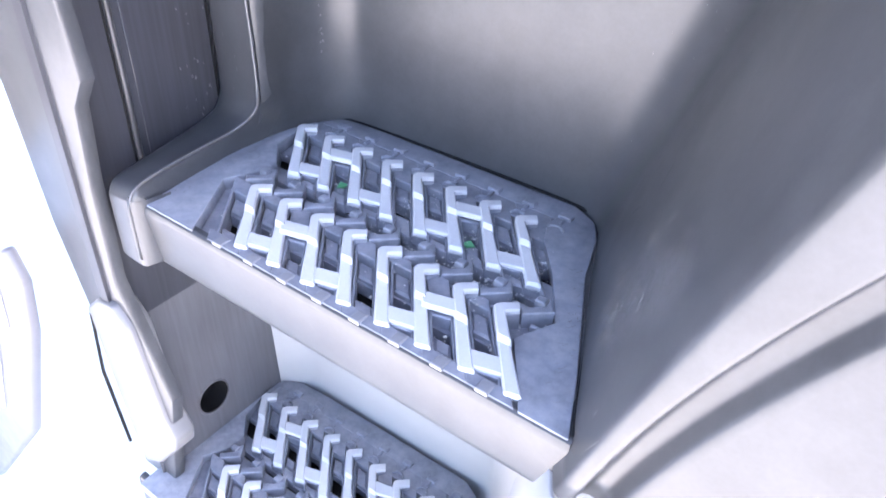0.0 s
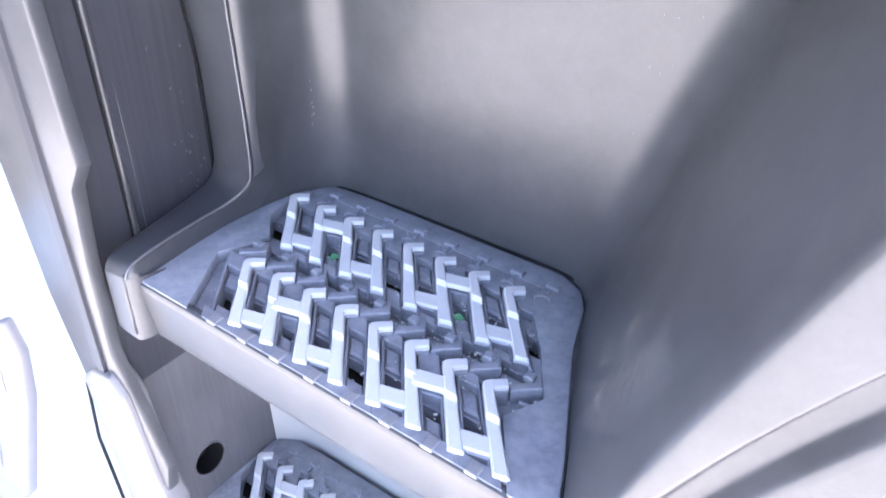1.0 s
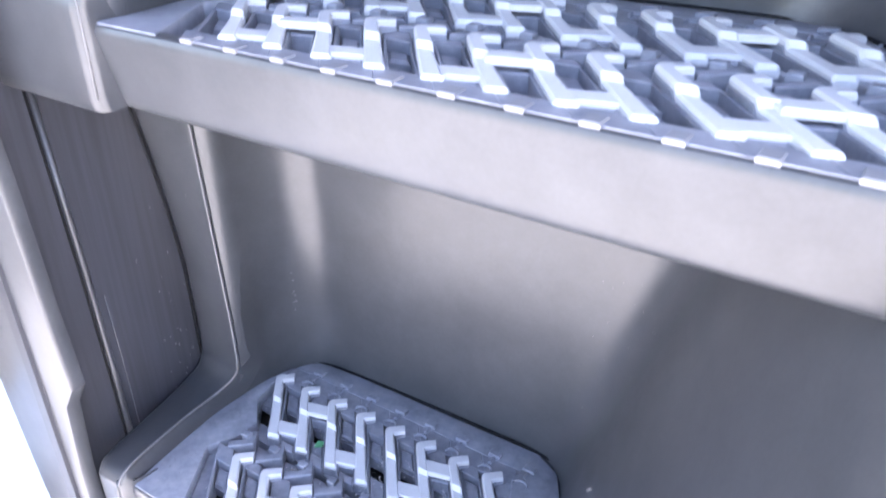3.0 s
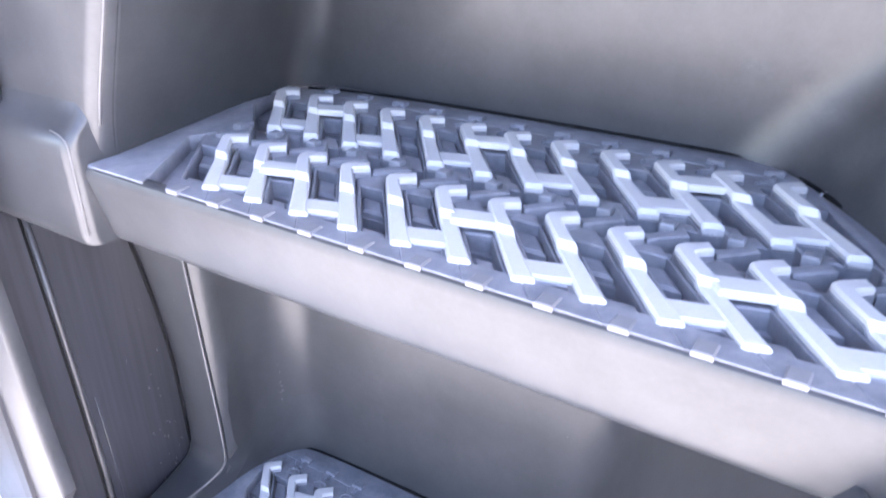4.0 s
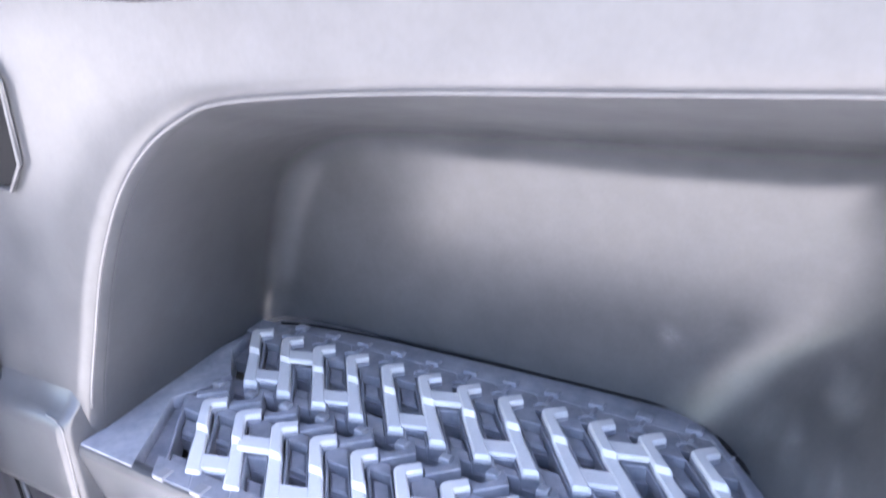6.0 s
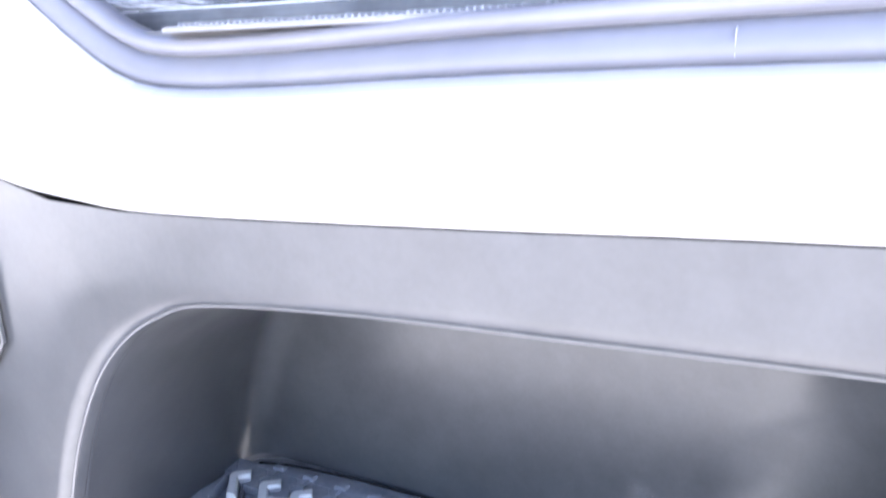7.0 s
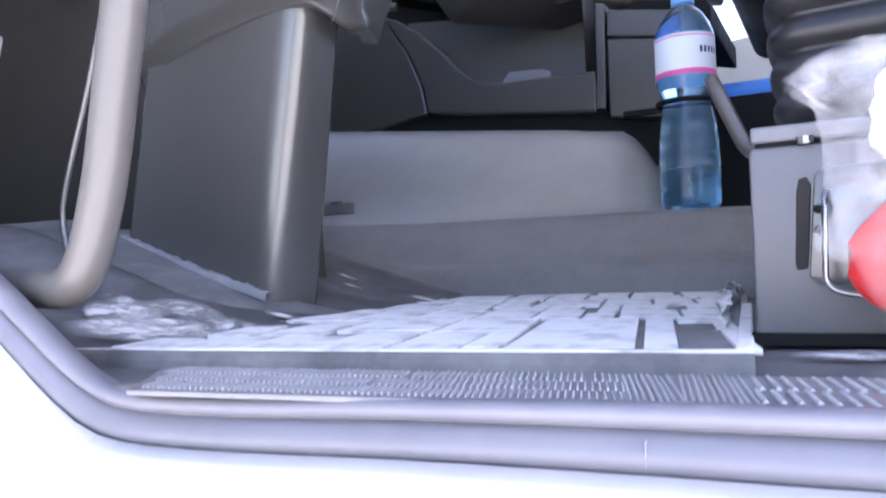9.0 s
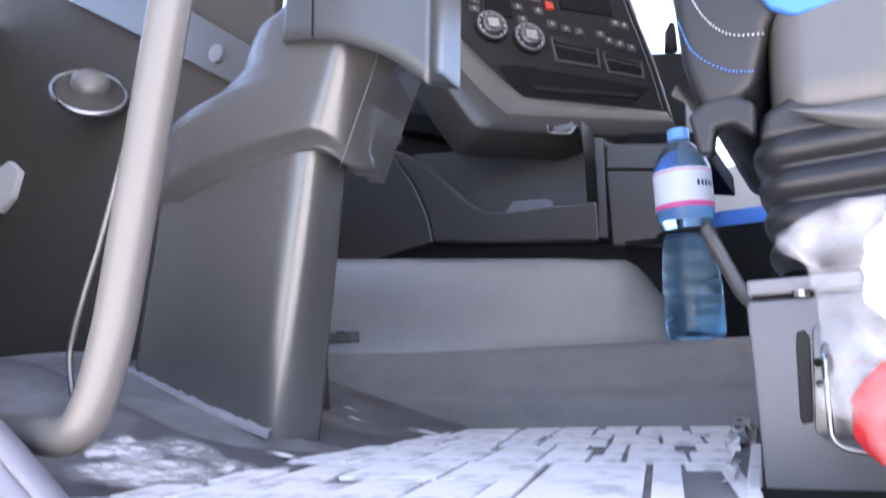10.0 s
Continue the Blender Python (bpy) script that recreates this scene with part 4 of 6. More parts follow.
part("torn_edge", loft(rows), M_caked, mat_, "curled torn edge of the mat", True)
rnd = random.Random(11)
share = {}
LEAN = 0.12


def mat_block(x, y, w, d, up=0.0, mat=None, name="mat_block"):
    """A tread block of the mat; its side joints lean with the mat's pattern."""
    key = (round(w, 3), round(d, 3), name)
    if key not in share:
        g = 0.0009
        j = [rnd.uniform(0, 0.0015) for _ in range(4)]
        q = [(g + j[0], g), (w * 0.55, g + j[1] * 0.6), (w - g - j[1], g), (w - g - j[2], d - g), (w * 0.6, d - g - j[3] * 1.2), (g + j[3], d - g)]
        bmk = prism([(a - LEAN * b, b) for a, b in q], 0.0, 0.0030, "z", 0.0006)
        bmesh.ops.recalc_face_normals(bmk, faces=bmk.faces[:])
        mk = bpy.data.meshes.new(name)
        bmk.to_mesh(mk)
        bmk.free()
        mk.materials.append(mat or M_caked)
        share[key] = mk
    ob = new(name, share[key])
    ob.parent = mat_
    ob.location = (x - LEAN * (y + 0.25), y, up + rnd.uniform(-0.0006, 0.0003))
    ob.rotation_euler = (0, 0, rnd.uniform(-0.012, 0.012))


# the near row: long blocks, one of them worn bare
for x, w, y, d in ((-0.128, 0.040, -0.247, 0.05), (-0.088, 0.050, -0.247, 0.065), (-0.100, 0.036, -0.182, 0.06), (-0.060, 0.044, -0.182, 0.11), (-0.038, 0.050, -0.247, 0.065), (0.012, 0.046, -0.247, 0.09), (-0.012, 0.072, -0.157, 0.09),
                   (0.058, 0.042, -0.247, 0.085), (0.060, 0.060, -0.162, 0.095), (0.100, 0.021, -0.247, 0.085), (0.121, 0.066, -0.247, 0.180), (0.187, 0.020, -0.247, 0.178), (0.208, 0.030, -0.098, 0.034)):
    mat_block(x, y, w, d)
mat_block(0.208, -0.247, 0.019, 0.147, -0.0026, M_mat, "bare_block")
mat_block(0.228, -0.247, 0.014, 0.147)
# rows behind it, thinning out towards the footwell
for y, d, joints in ((-0.066, 0.130, (-0.10, -0.045, 0.008, 0.062, 0.108, 0.145, 0.170, 0.214, 0.246)),
                     (0.064, 0.100, (-0.115, -0.062, -0.010, 0.050, 0.090, 0.152, 0.196, 0.232, 0.258)),
                     (0.164, 0.110, (-0.09, -0.03, 0.045, 0.088, 0.130, 0.174, 0.225, 0.268))):
    for a, b in zip(joints, joints[1:]):
        keep = (a + 0.5 * (b - a) + 0.10 + rnd.uniform(-0.05, 0.05)) / 0.10
        if keep < 0.35:
            continue
        cut = rnd.choice((0.0, 0.35, 0.5, 0.65))
        if cut:
            h = round(d * cut, 3)
            mat_block(a, y, b - a, h)
            mat_block(a + rnd.choice((0.0, 0.006)), y + h, b - a - 0.006, round(d - h, 3))
        else:
            mat_block(a, y, b - a, d)

# ---- grab handle ----
gh = holder("grab_handle", (0.06, -0.06, 0.727), label="matt grey tubular grab handle beside the door opening", category="handle")
pth = rounded([(-0.16, 0.03, 0.006), (0.028, 0.0, 0.0), (0.049, 0.0, 0.052), (0.094, 0.0, 0.27), (0.13, 0.005, 0.44), (0.135, 0.03, 0.47)], [0, 0.045, 0.04, 0.2, 0.03, 0], 10)
part("tube", tube(pth, 0.0120, 24), M_tube, gh, smooth=True)
part("cable", tube(curve_pts([(-0.104, 0.09, 0.024), (-0.108, 0.09, 0.058), (-0.094, 0.09, 0.099), (-0.074, 0.09, 0.149), (-0.039, 0.09, 0.253), (0.0, 0.09, 0.37)], 8), 0.0024, 8), M_inner, gh, "thin dark cable behind the tube", True)

# ---- steering column cover ----
col = holder("column_cover", (0.02, 0.2, 0.70), label="dark grey moulded cover under the dashboard", category="cover")
rows = []
for k in range(25):
    f = k / 24
    z = 0.690 + 0.290 * f
    lean = 0.052 * f
    pts = [(-0.20 + lean * 0.8, 0.40, z), (-0.225 + lean * 1.1, 0.222, z), (-0.10 + lean, 0.198, z), (0.016 + lean, 0.184, z), (0.018 + lean * 0.78, 0.252, z), (-0.10 + lean, 0.275, z)]
    rows.append([(p.x - 0.02, p.y - 0.2, p.z - 0.70) for p in rounded([Vector(q) for q in pts], [0, 0.012, 0.04, 0.034, 0.010, 0], 9)])
part("lower_leg", loft(rows), M_inner, col, smooth=True)
# upper block: profile heights run down from the ridge to both ends, with a wing towards the bulkhead
LEFT_X = [(0.0, -0.205), (0.5, -0.205), (0.60, -0.195), (0.655, -0.157), (0.725, -0.115), (0.817, -0.064), (0.95, -0.049), (1.077, -0.040), (1.148, -0.005), (1.6, 0.05)]
WING_X = [(0.0, 0.096), (0.53, 0.106), (0.77, 0.126), (1.0, 0.136), (1.6, 0.150)]


def step_at(table, f):
    for (a, p), (b, q) in zip(table, table[1:]):
        if a <= f <= b:
            return p + (q - p) * (f - a) / (b - a)
    return table[-1][1]


rows = []
for k in range(97):
    f = 1.6 * k / 96
    rise = 0.142 * f
    out = 0.014 * (1 - math.cos(math.pi * min(1.0, f / 0.16))) / 2 - 0.008
    lf = step_at(LEFT_X, f)
    rx = 0.072 + 0.042 * f
    rr = step_at(WING_X, f)
    pts = [(lf - 0.01, 0.40, 0.932 + rise), (lf, 0.232 - out, 0.932 + rise), (lf + 0.035 + 0.075 * min(1.0, max(0.0, (-0.05 - lf) / 0.1)), 0.191 - out, 0.952 + rise * 0.97), (max(lf + 0.06, 0.022 + 0.03 * f), 0.180 - out, 0.962 + rise * 0.84),
           (rx, 0.176 - out, 0.962 + rise * 0.74), (0.086 + 0.034 * f, 0.196 - out, 0.947 + rise * 0.79), (rr, 0.226 - out, 0.950 + rise * 0.74), (0.072 + 0.05 * f, 0.29, 0.950 + rise * 0.74)]
    rows.append([(p.x - 0.02, p.y - 0.2, p.z - 0.70) for p in rounded([Vector(q) for q in pts], [0, 0.03, 0.05, 0.04, 0.022, 0.014, 0.016, 0], 6)])
first = [(x + (0.01 - x) * 0.45, y + (0.09 - y) * 0.6, z + 0.004) for x, y, z in rows[0]]
part("upper_block", loft([first] + rows), M_inner, col, smooth=True)
seam_ = [(0.087, 0.1945, 0.944), (0.097, 0.1915, 0.960), (0.107, 0.1930, 0.985), (0.121, 0.196, 1.02), (0.130, 0.199, 1.05)]
part("mould_line", tube([(x - 0.02, y - 0.2 - 0.001, z - 0.70) for x, y, z in seam_], 0.0006, 6), M_pale_line, col, smooth=True)

up = holder("upper_column_shroud", (0.12, 0.17, 1.06), label="pale blue-grey plastic steering column shroud", category="shroud")
rows = []
for k in range(13):
    f = k / 12
    g = 0.16 * f
    pts = [(0.040 + 0.02 * f, 0.24, 1.075 + g), (0.042 + 0.02 * f, 0.166, 1.062 + g), (0.084 + 0.004 * f, 0.160, 1.053 + g), (0.118 + 0.010 * f, 0.158, 1.040 + g), (0.158 + 0.004 * f, 0.162, 1.020 + g * 1.1), (0.193 + 0.012 * f, 0.168, 0.988 + g * 1.25), (0.196 + 0.012 * f, 0.22, 1.000 + g * 1.25)]
    rows.append([(p.x - 0.12, p.y - 0.17, p.z - 1.06) for p in rounded([Vector(q) for q in pts], [0, 0.006, 0.02, 0.016, 0.02, 0.006, 0], 6)])
ob = part("shell", loft(rows), M_collar, up, smooth=True)
thick(ob, 0.003)
part("panel_joint", tube([(0.084 - 0.12 + 0.004 * k / 6, 0.1585 - 0.17, 1.053 + 0.16 * k / 6 - 1.06) for k in range(7)], 0.0008, 6), M_black, up)

# ---- dark panel in the footwell ----
fw = holder("footwell_panel", (-0.3, 0.36, 0.9), label="dark plastic footwell panel under the dashboard", category="panel")
part("panel", prism([(-0.42, -0.25), (0.24, -0.25), (0.22, 0.20), (0.16, 0.24), (0.22, 0.72), (-0.42, 0.72)], 0.0, 0.02, "y", 0.004), M_foot, fw)
bm = prism([(-0.216, 0.44), (0.134, 0.22), (0.178, 0.252), (-0.16, 0.50)], -0.012, 0.0, "y", 0.002)
part("bracket_beam", bm, M_inner, fw, "grey metal bracket beam")
bm = tube([(0.090, -0.018, 0.278), (0.090, -0.008, 0.278)], 0.012, 16)
part("bolt", bm, M_box, fw, smooth=False)
bm = lathe([(0.0, 0.012), (0.020, 0.012), (0.024, 0.004), (0.032, 0.0), (0.040, -0.002), (0.042, -0.006), (0.036, -0.010), (0.0, -0.010)], (0, 0, 0), 32)
axis = Vector((0.66, -0.50, 0.56)).normalized()
turn3 = axis.to_track_quat("Z", "Y").to_matrix()
bmesh.ops.rotate(bm, verts=bm.verts[:], cent=(0, 0, 0), matrix=turn3 @ Matrix.Diagonal((1.18, 1.18, 1.18)))
bmesh.ops.translate(bm, verts=bm.verts[:], vec=(-0.120, -0.040, 0.266))
knob = part("round_knob", bm, M_foot, fw, "round dark knob", True)
rim_pts = [Vector((-0.120, -0.040, 0.266)) + turn3 @ Vector((0.048 * math.cos(2 * math.pi * a / 36), 0.048 * math.sin(2 * math.pi * a / 36), -0.004)) for a in range(37)]
part("chrome_rim", tube(rim_pts, 0.0042, 10, cap=False), M_steel, knob, "chrome rim", True)
part("dome", tube([Vector((-0.120, -0.040, 0.266)) + turn3 @ Vector((0, 0, h_)) for h_ in (0.0, 0.018, 0.023, 0.025)], [0.028, 0.024, 0.019, 0.002], 20), M_tube, knob, smooth=True)
# raised black patch stands in for the shade inside a gap
part("notch_shade", prism([(0.119, 0.213), (0.144, 0.208), (0.150, 0.235), (0.164, 0.257), (0.153, 0.259), (0.138, 0.240), (0.134, 0.222)], -0.016, -0.011, "y", 0.0005), M_black, fw, "black patch painted as the shaded gap beside the bracket")
part("white_clip", prism([(-0.36, 0.13), (-0.33, 0.15), (-0.315, 0.19), (-0.34, 0.21), (-0.37, 0.20)], -0.012, 0.0, "y", 0.002), M_grip, fw, "white plastic clip")

# ---- engine tunnel ----
def tunnel_top(x):
    return 0.924 - 0.111 * (min(x, 0.158) - 0.158)


def kerb_lift(x):
    u = max(0.0, -0.02 - x)
    return 0.28 * u * u / (u + 0.06)


kerb_sect = [(0.505, 0.684), (0.514, 0.694), (0.521, 0.712), (0.526, 0.723), (0.534, 0.7275), (0.542, 0.729), (0.549, 0.733), (0.556, 0.741), (0.588, 0.777), (0.594, 0.783), (0.600, 0.7865), (0.610, 0.7885), (0.74, 0.793)]
rows = []
for k in range(121):
    x = -0.70 + 2.0 * k / 120
    rows.append([(x, y, z + kerb_lift(x) * min(1.0, (0.61 - min(y, 0.61)) / 0.06) - 0.012 * (x - 0.1) * (y > 0.58)) for y, z in kerb_sect])
shell("floor_kerb", loft(rows), M_kerb, "dark textured rubber kerb along the engine tunnel", "kerb", True)
rows = []
for k in range(121):
    x = -0.70 + 2.0 * k / 120
    rise = min(1.0, max(0.0, (0.268 - x) / 0.092))
    rise = rise * (1.5 - 0.5 * rise * rise) if rise < 1 else 1.0
    h = rise * (tunnel_top(x) - 0.792)
    back = 0.040 * min(1.0, max(0.0, (x - 0.10) / 0.12))
    rows.append([(x, y + back, 0.785 + dz * h + (0.004 if dz else 0.0)) for y, dz in ((0.640, 0.0), (0.655, 0.03), (0.668, 0.12), (0.690, 0.36), (0.712, 0.62), (0.730, 0.82), (0.745, 0.93), (0.762, 0.985), (0.80, 1.0), (1.10, 1.02))])
shell("floor_tunnel", loft(rows), M_tunnel, "grey plastic engine tunnel with a rounded end", "tunnel", True)
part_clip = holder("floor_clip", (-0.170, 0.56, 0.820), label="small dark metal clip on the tunnel side", category="clip")
part("plate", box(-0.030, -0.014, -0.012, 0.024, 0.004, 0.004, 0.002), M_box, part_clip)
part("tongue", box(-0.004, -0.016, 0.002, 0.012, -0.008, 0.007, 0.0015), M_steel, part_clip)

# ---- dashboard ----
dash = holder("dashboard", (0.0, 0.85, 1.1), label="dark grey dashboard with an open storage bin", category="dashboard")
def dp(pts):
    return [(x, z - 1.1) for x, z in pts]
part("lower_panel", prism(dp([(-0.55, 1.24), (-0.55, 0.93), (-0.30, 0.962), (-0.142, 0.984), (-0.150, 1.03), (-0.175, 1.09), (-0.222, 1.165), (-0.30, 1.20)]), -0.062, 0.1, "y", 0.004), M_dash, dash)
part("bin_front", prism(dp([(-0.138, 0.984), (-0.06, 0.972), (0.150, 0.950), (0.150, 1.012), (0.08, 1.015), (0.0, 1.0155), (-0.022, 1.0180), (-0.042, 1.0235), (-0.060, 1.0340), (-0.080, 1.0530), (-0.102, 1.0770), (-0.125, 1.1000), (-0.152, 1.1230), (-0.195, 1.152), (-0.218, 1.160), (-0.172, 1.09), (-0.146, 1.03)]), -0.068, -0.050, "y", 0.004), M_dash, dash, "dark plastic storage bin front")
rows = []
for k in range(25):
    x = -0.24 + 0.39 * k / 24
    drop = 0.11 * (x + 0.05)
    rows.append([(x, y, z - 1.1 - drop) for y, z in ((-0.052, 1.008), (0.0, 1.002), (0.030, 1.008), (0.046, 1.028), (0.052, 1.06), (0.056, 1.12), (0.058, 1.165))])
part("bin_lining", loft(rows), M_bin, dash, "grey inside of the storage bin", True)
rows = []
for k in range(9):
    a = math.pi / 2 * k / 8
    rows.append([(0.150 - 0.020 * math.cos(a), 0.030 + 0.024 * math.sin(a) if k else -0.052, z) for z in (-0.125, -0.05, 0.05)])
part("bin_end", loft(rows), M_bin, dash, smooth=True)
# solid black slab gives the shade between bin and tunnel
part("bin_gap_shade", prism(dp([(-0.55, 0.90), (0.30, 0.86), (0.30, 0.945), (0.150, 0.952), (-0.06, 0.974), (-0.138, 0.986), (-0.55, 0.96)]), -0.050, 0.12, "y"), M_black, dash, "black slab painted as the shade under the bin")
part("bin_frame", prism([(0.1475, -0.146), (0.164, -0.148), (0.168, 0.010), (0.153, 0.014), (0.1515, -0.10)], -0.070, 0.05, "y", 0.0025), M_dash, dash, "upright frame beside the bin")
part("paper", prism([(-0.030, -0.082), (0.068, -0.094), (0.062, -0.066), (0.050, -0.060), (-0.008, -0.056)], -0.020, -0.017, "y"), M_box, dash, "grey folded paper in the bin")
part("side_locker", prism([(0.168, -0.160), (0.265, -0.172), (0.265, -0.058), (0.168, -0.042)], -0.066, 0.08, "y", 0.003), M_dash, dash)
part("side_locker_lid", prism([(0.168, -0.039), (0.265, -0.055), (0.265, -0.016), (0.170, 0.001)], -0.066, 0.08, "y", 0.003), M_dash, dash)
# shadow under the ledge is put into the black colour
part("shelf_edge_shade", prism(dp([(-0.40, 1.285), (-0.228, 1.230), (-0.146, 1.200), (-0.059, 1.170), (0.101, 1.132), (0.30, 1.088), (0.30, 1.130), (0.10, 1.165), (-0.055, 1.205), (-0.40, 1.33)]), 0.062, 0.40, "y", 0.003), M_black, dash, "underside of the dashboard, black for the shade below its ledge")
part("fascia_back", box(-0.60, 0.14, 0.0, 0.0, 0.16, 0.45), M_console, dash)
part("latch", box(0.086, -0.072, 0.030, 0.124, -0.040, 0.046, 0.005, 3), M_inner, dash, "small grey latch")
part("latch_wire", tube(rounded([(0.080, -0.072, 0.046), (0.083, -0.078, 0.032), (0.120, -0.078, 0.024), (0.126, -0.072, 0.036)], 0.005, 4), 0.0015, 8), M_steel, dash)
part("catch", tube([(-0.212, -0.070, 0.078), (-0.190, -0.070, 0.072)], 0.007, 12), M_inner, dash, "small round catch")

# radio console, its face turned towards the driver
radio = holder("radio_console", label="black centre console with radio, rotary dials and storage slots", category="console")
FACE_T, FACE_B = radians(48), radians(12)
e1 = Vector((math.cos(FACE_T), math.sin(FACE_T), 0))
nh = Vector((math.sin(FACE_T), -math.cos(FACE_T), 0))
e2 = Vector((0, 0, 1)) * math.cos(FACE_B) - nh * math.sin(FACE_B)
e3 = e2.cross(e1)
radio.matrix_world = Matrix(((e1.x, e3.x, e2.x, 0.029), (e1.y, e3.y, e2.y, 0.85), (e1.z, e3.z, e2.z, 1.332), (0, 0, 0, 1)))


def on_face(name, pts, mat, y0, y1=0.004, bev=0.0015, label="", owner=None):
    return part(name, prism(pts, y0, y1, "y", bev), mat, owner or radio, label)


def face_box(name, x0, z0, x1, z1, mat, y0=-0.010, y1=0.004, bev=0.002, label="", owner=None):
    return on_face(name, [(x0, z0), (x1, z0), (x1, z1), (x0, z1)], mat, y0, y1, bev, label, owner)


sharp(on_face("fascia", [(-0.25, 0.16), (-0.25, -0.02), (-0.12, -0.075), (-0.030, -0.190), (0.273, -0.190), (0.262, -0.02), (0.240, 0.10), (0.215, 0.30), (-0.25, 0.30)], M_console, 0.0, 0.08, 0.004, "black plastic fascia"))
part("side_edge", tube(rounded([(0.268, -0.003, -0.165), (0.258, -0.003, -0.02), (0.237, -0.003, 0.10), (0.214, -0.003, 0.28)], 0.05, 5), 0.0022, 8), M_inner, radio, "grey edge moulding", True)
part("side_edge", tube(rounded([(0.252, -0.002, -0.120), (0.246, -0.002, -0.02), (0.226, -0.002, 0.10), (0.204, -0.002, 0.28)], 0.05, 5), 0.0012, 8), M_inner, radio, "grey edge moulding", True)
for kx, kz in ((-0.070, 0.016), (0.0, 0.001)):
    k = part("dial", tube([(kx, 0.001, kz), (kx, -0.009, kz), (kx, -0.011, kz)], [0.0300, 0.0300, 0.0285], 32), M_console, radio, "black rotary dial")
    part("dial_ring", tube([(kx + 0.0265 * math.cos(2 * math.pi * a / 36), -0.0112, kz + 0.0265 * math.sin(2 * math.pi * a / 36)) for a in range(37)], 0.0022, 8, cap=False), M_box, k, "grey scale ring", True)
    part("dial_face", tube([(kx, -0.008, kz), (kx, -0.016, kz), (kx, -0.018, kz)], [0.0205, 0.0200, 0.0175], 28), M_inner, k)
    bm = bmesh.new()
    for a in range(11):
        th = 2 * math.pi * (a - 2) / 13
        box(kx + 0.0235 * math.cos(th) - 0.0013, -0.0124, kz + 0.0235 * math.sin(th) - 0.0013, kx + 0.0235 * math.cos(th) + 0.0013, -0.0112, kz + 0.0235 * math.sin(th) + 0.0013, bm=bm)
    part("dial_marks", bm, M_grip, k)
    for j in (-0.006, 0.0, 0.006):
        box_ = box(kx - 0.010, -0.0186, kz + j - 0.0011, kx + 0.010, -0.0178, kz + j + 0.0011)
        part("dial_bar", box_, M_grip, k)
face_box("display", -0.072, 0.044, -0.022, 0.085, M_black, -0.003, 0.002, 0.001, "dark display")
face_box("display", 0.080, 0.080, 0.190, 0.150, M_black, -0.003, 0.002, 0.001, "dark display")
for x0, x1, zt, zb in ((0.050, 0.134, 0.008, -0.034), (0.153, 0.224, -0.010, -0.046)):
    fr = on_face("slot_frame", [(x0 - 0.006, zt + 0.005), (x0 - 0.004, zb - 0.006), (x1 + 0.004, zb - 0.010), (x1 + 0.008, zt - 0.008)], M_dash, -0.004, label="slot surround")
    on_face("slot", [(x0, zt - 0.014), (x0 + 0.002, zb), (x1 - 0.002, zb - 0.004), (x1, zt - 0.022)], M_black, -0.0052, -0.001, 0.0005, owner=fr)
    on_face("slot_lip", [(x0, zt), (x0, zt - 0.010), (x1, zt - 0.018), (x1, zt - 0.008)], M_console, -0.0075, -0.002, 0.001, owner=fr)
on_face("tray_mouth", [(-0.068, -0.060), (-0.032, -0.118), (0.190, -0.113), (0.232, -0.074), (0.150, -0.066), (-0.02, -0.056)], M_black, -0.002, 0.002, 0.001, "open tray under the slots")
on_face("tray_lip", [(-0.010, -0.098), (-0.004, -0.106), (0.196, -0.100), (0.204, -0.092)], M_console, -0.006, -0.001, 0.001)
for bx_, bz_ in ((0.054, 0.041), (0.081, 0.034), (0.108, 0.031), (0.152, 0.032), (0.168, 0.021), (0.190, 0.016), (0.214, 0.011), (-0.010, 0.068), (-0.004, 0.042), (0.030, 0.066), (-0.093, 0.071), (-0.096, 0.051), (-0.095, 0.093), (0.030, 0.092), (0.210, 0.060), (0.190, 0.062)):
    b_ = face_box("button", bx_ - 0.0095, bz_ - 0.0075, bx_ + 0.0095, bz_ + 0.0075, M_dash, -0.0045, 0.002, 0.0015)
    face_box("button_mark", bx_ - 0.0030, bz_ - 0.0008, bx_ + 0.0030, bz_ + 0.0008, M_grip, -0.0052, -0.004, 0.0, owner=b_)
    face_box("button_mark", bx_ - 0.0008, bz_ + 0.0020, bx_ + 0.0008, bz_ + 0.0045, M_grip, -0.0052, -0.004, 0.0, owner=b_)
M_lamp_red = node_mat("red_switch", (0.55, 0.04, 0.03), 0.4, grain=200, stain_amt=0.05)
face_box("hazard_switch", 0.048, 0.074, 0.064, 0.090, M_lamp_red, -0.005, 0.002, 0.0015, "red hazard switch")
# ledge below the face with its pale strip
ledge_ob = holder("console_ledge", label="grey console ledge with a pale blue-grey strip", category="trim")
strip_hi = [(-0.203, 0.011), (-0.193, -0.002), (-0.151, -0.012), (-0.089, -0.078), (-0.044, -0.122), (-0.019, -0.130), (0.094, -0.131), (0.220, -0.132), (0.244, -0.133)]
strip_lo = [(-0.213, -0.035), (-0.202, -0.045), (-0.174, -0.074), (-0.123, -0.137), (-0.087, -0.173), (-0.070, -0.177), (0.077, -0.172), (0.226, -0.164), (0.235, -0.164)]
front_lo = [(-0.214, -0.059), (-0.204, -0.079), (-0.175, -0.140), (-0.146, -0.191), (-0.131, -0.204), (-0.102, -0.205), (0.020, -0.204), (0.222, -0.194), (0.239, -0.194)]
hi_, lo_, bo_ = (curve_pts([(u, 0, v) for u, v in q], 4) for q in (strip_hi, strip_lo, front_lo))
rows, rows2 = [], []
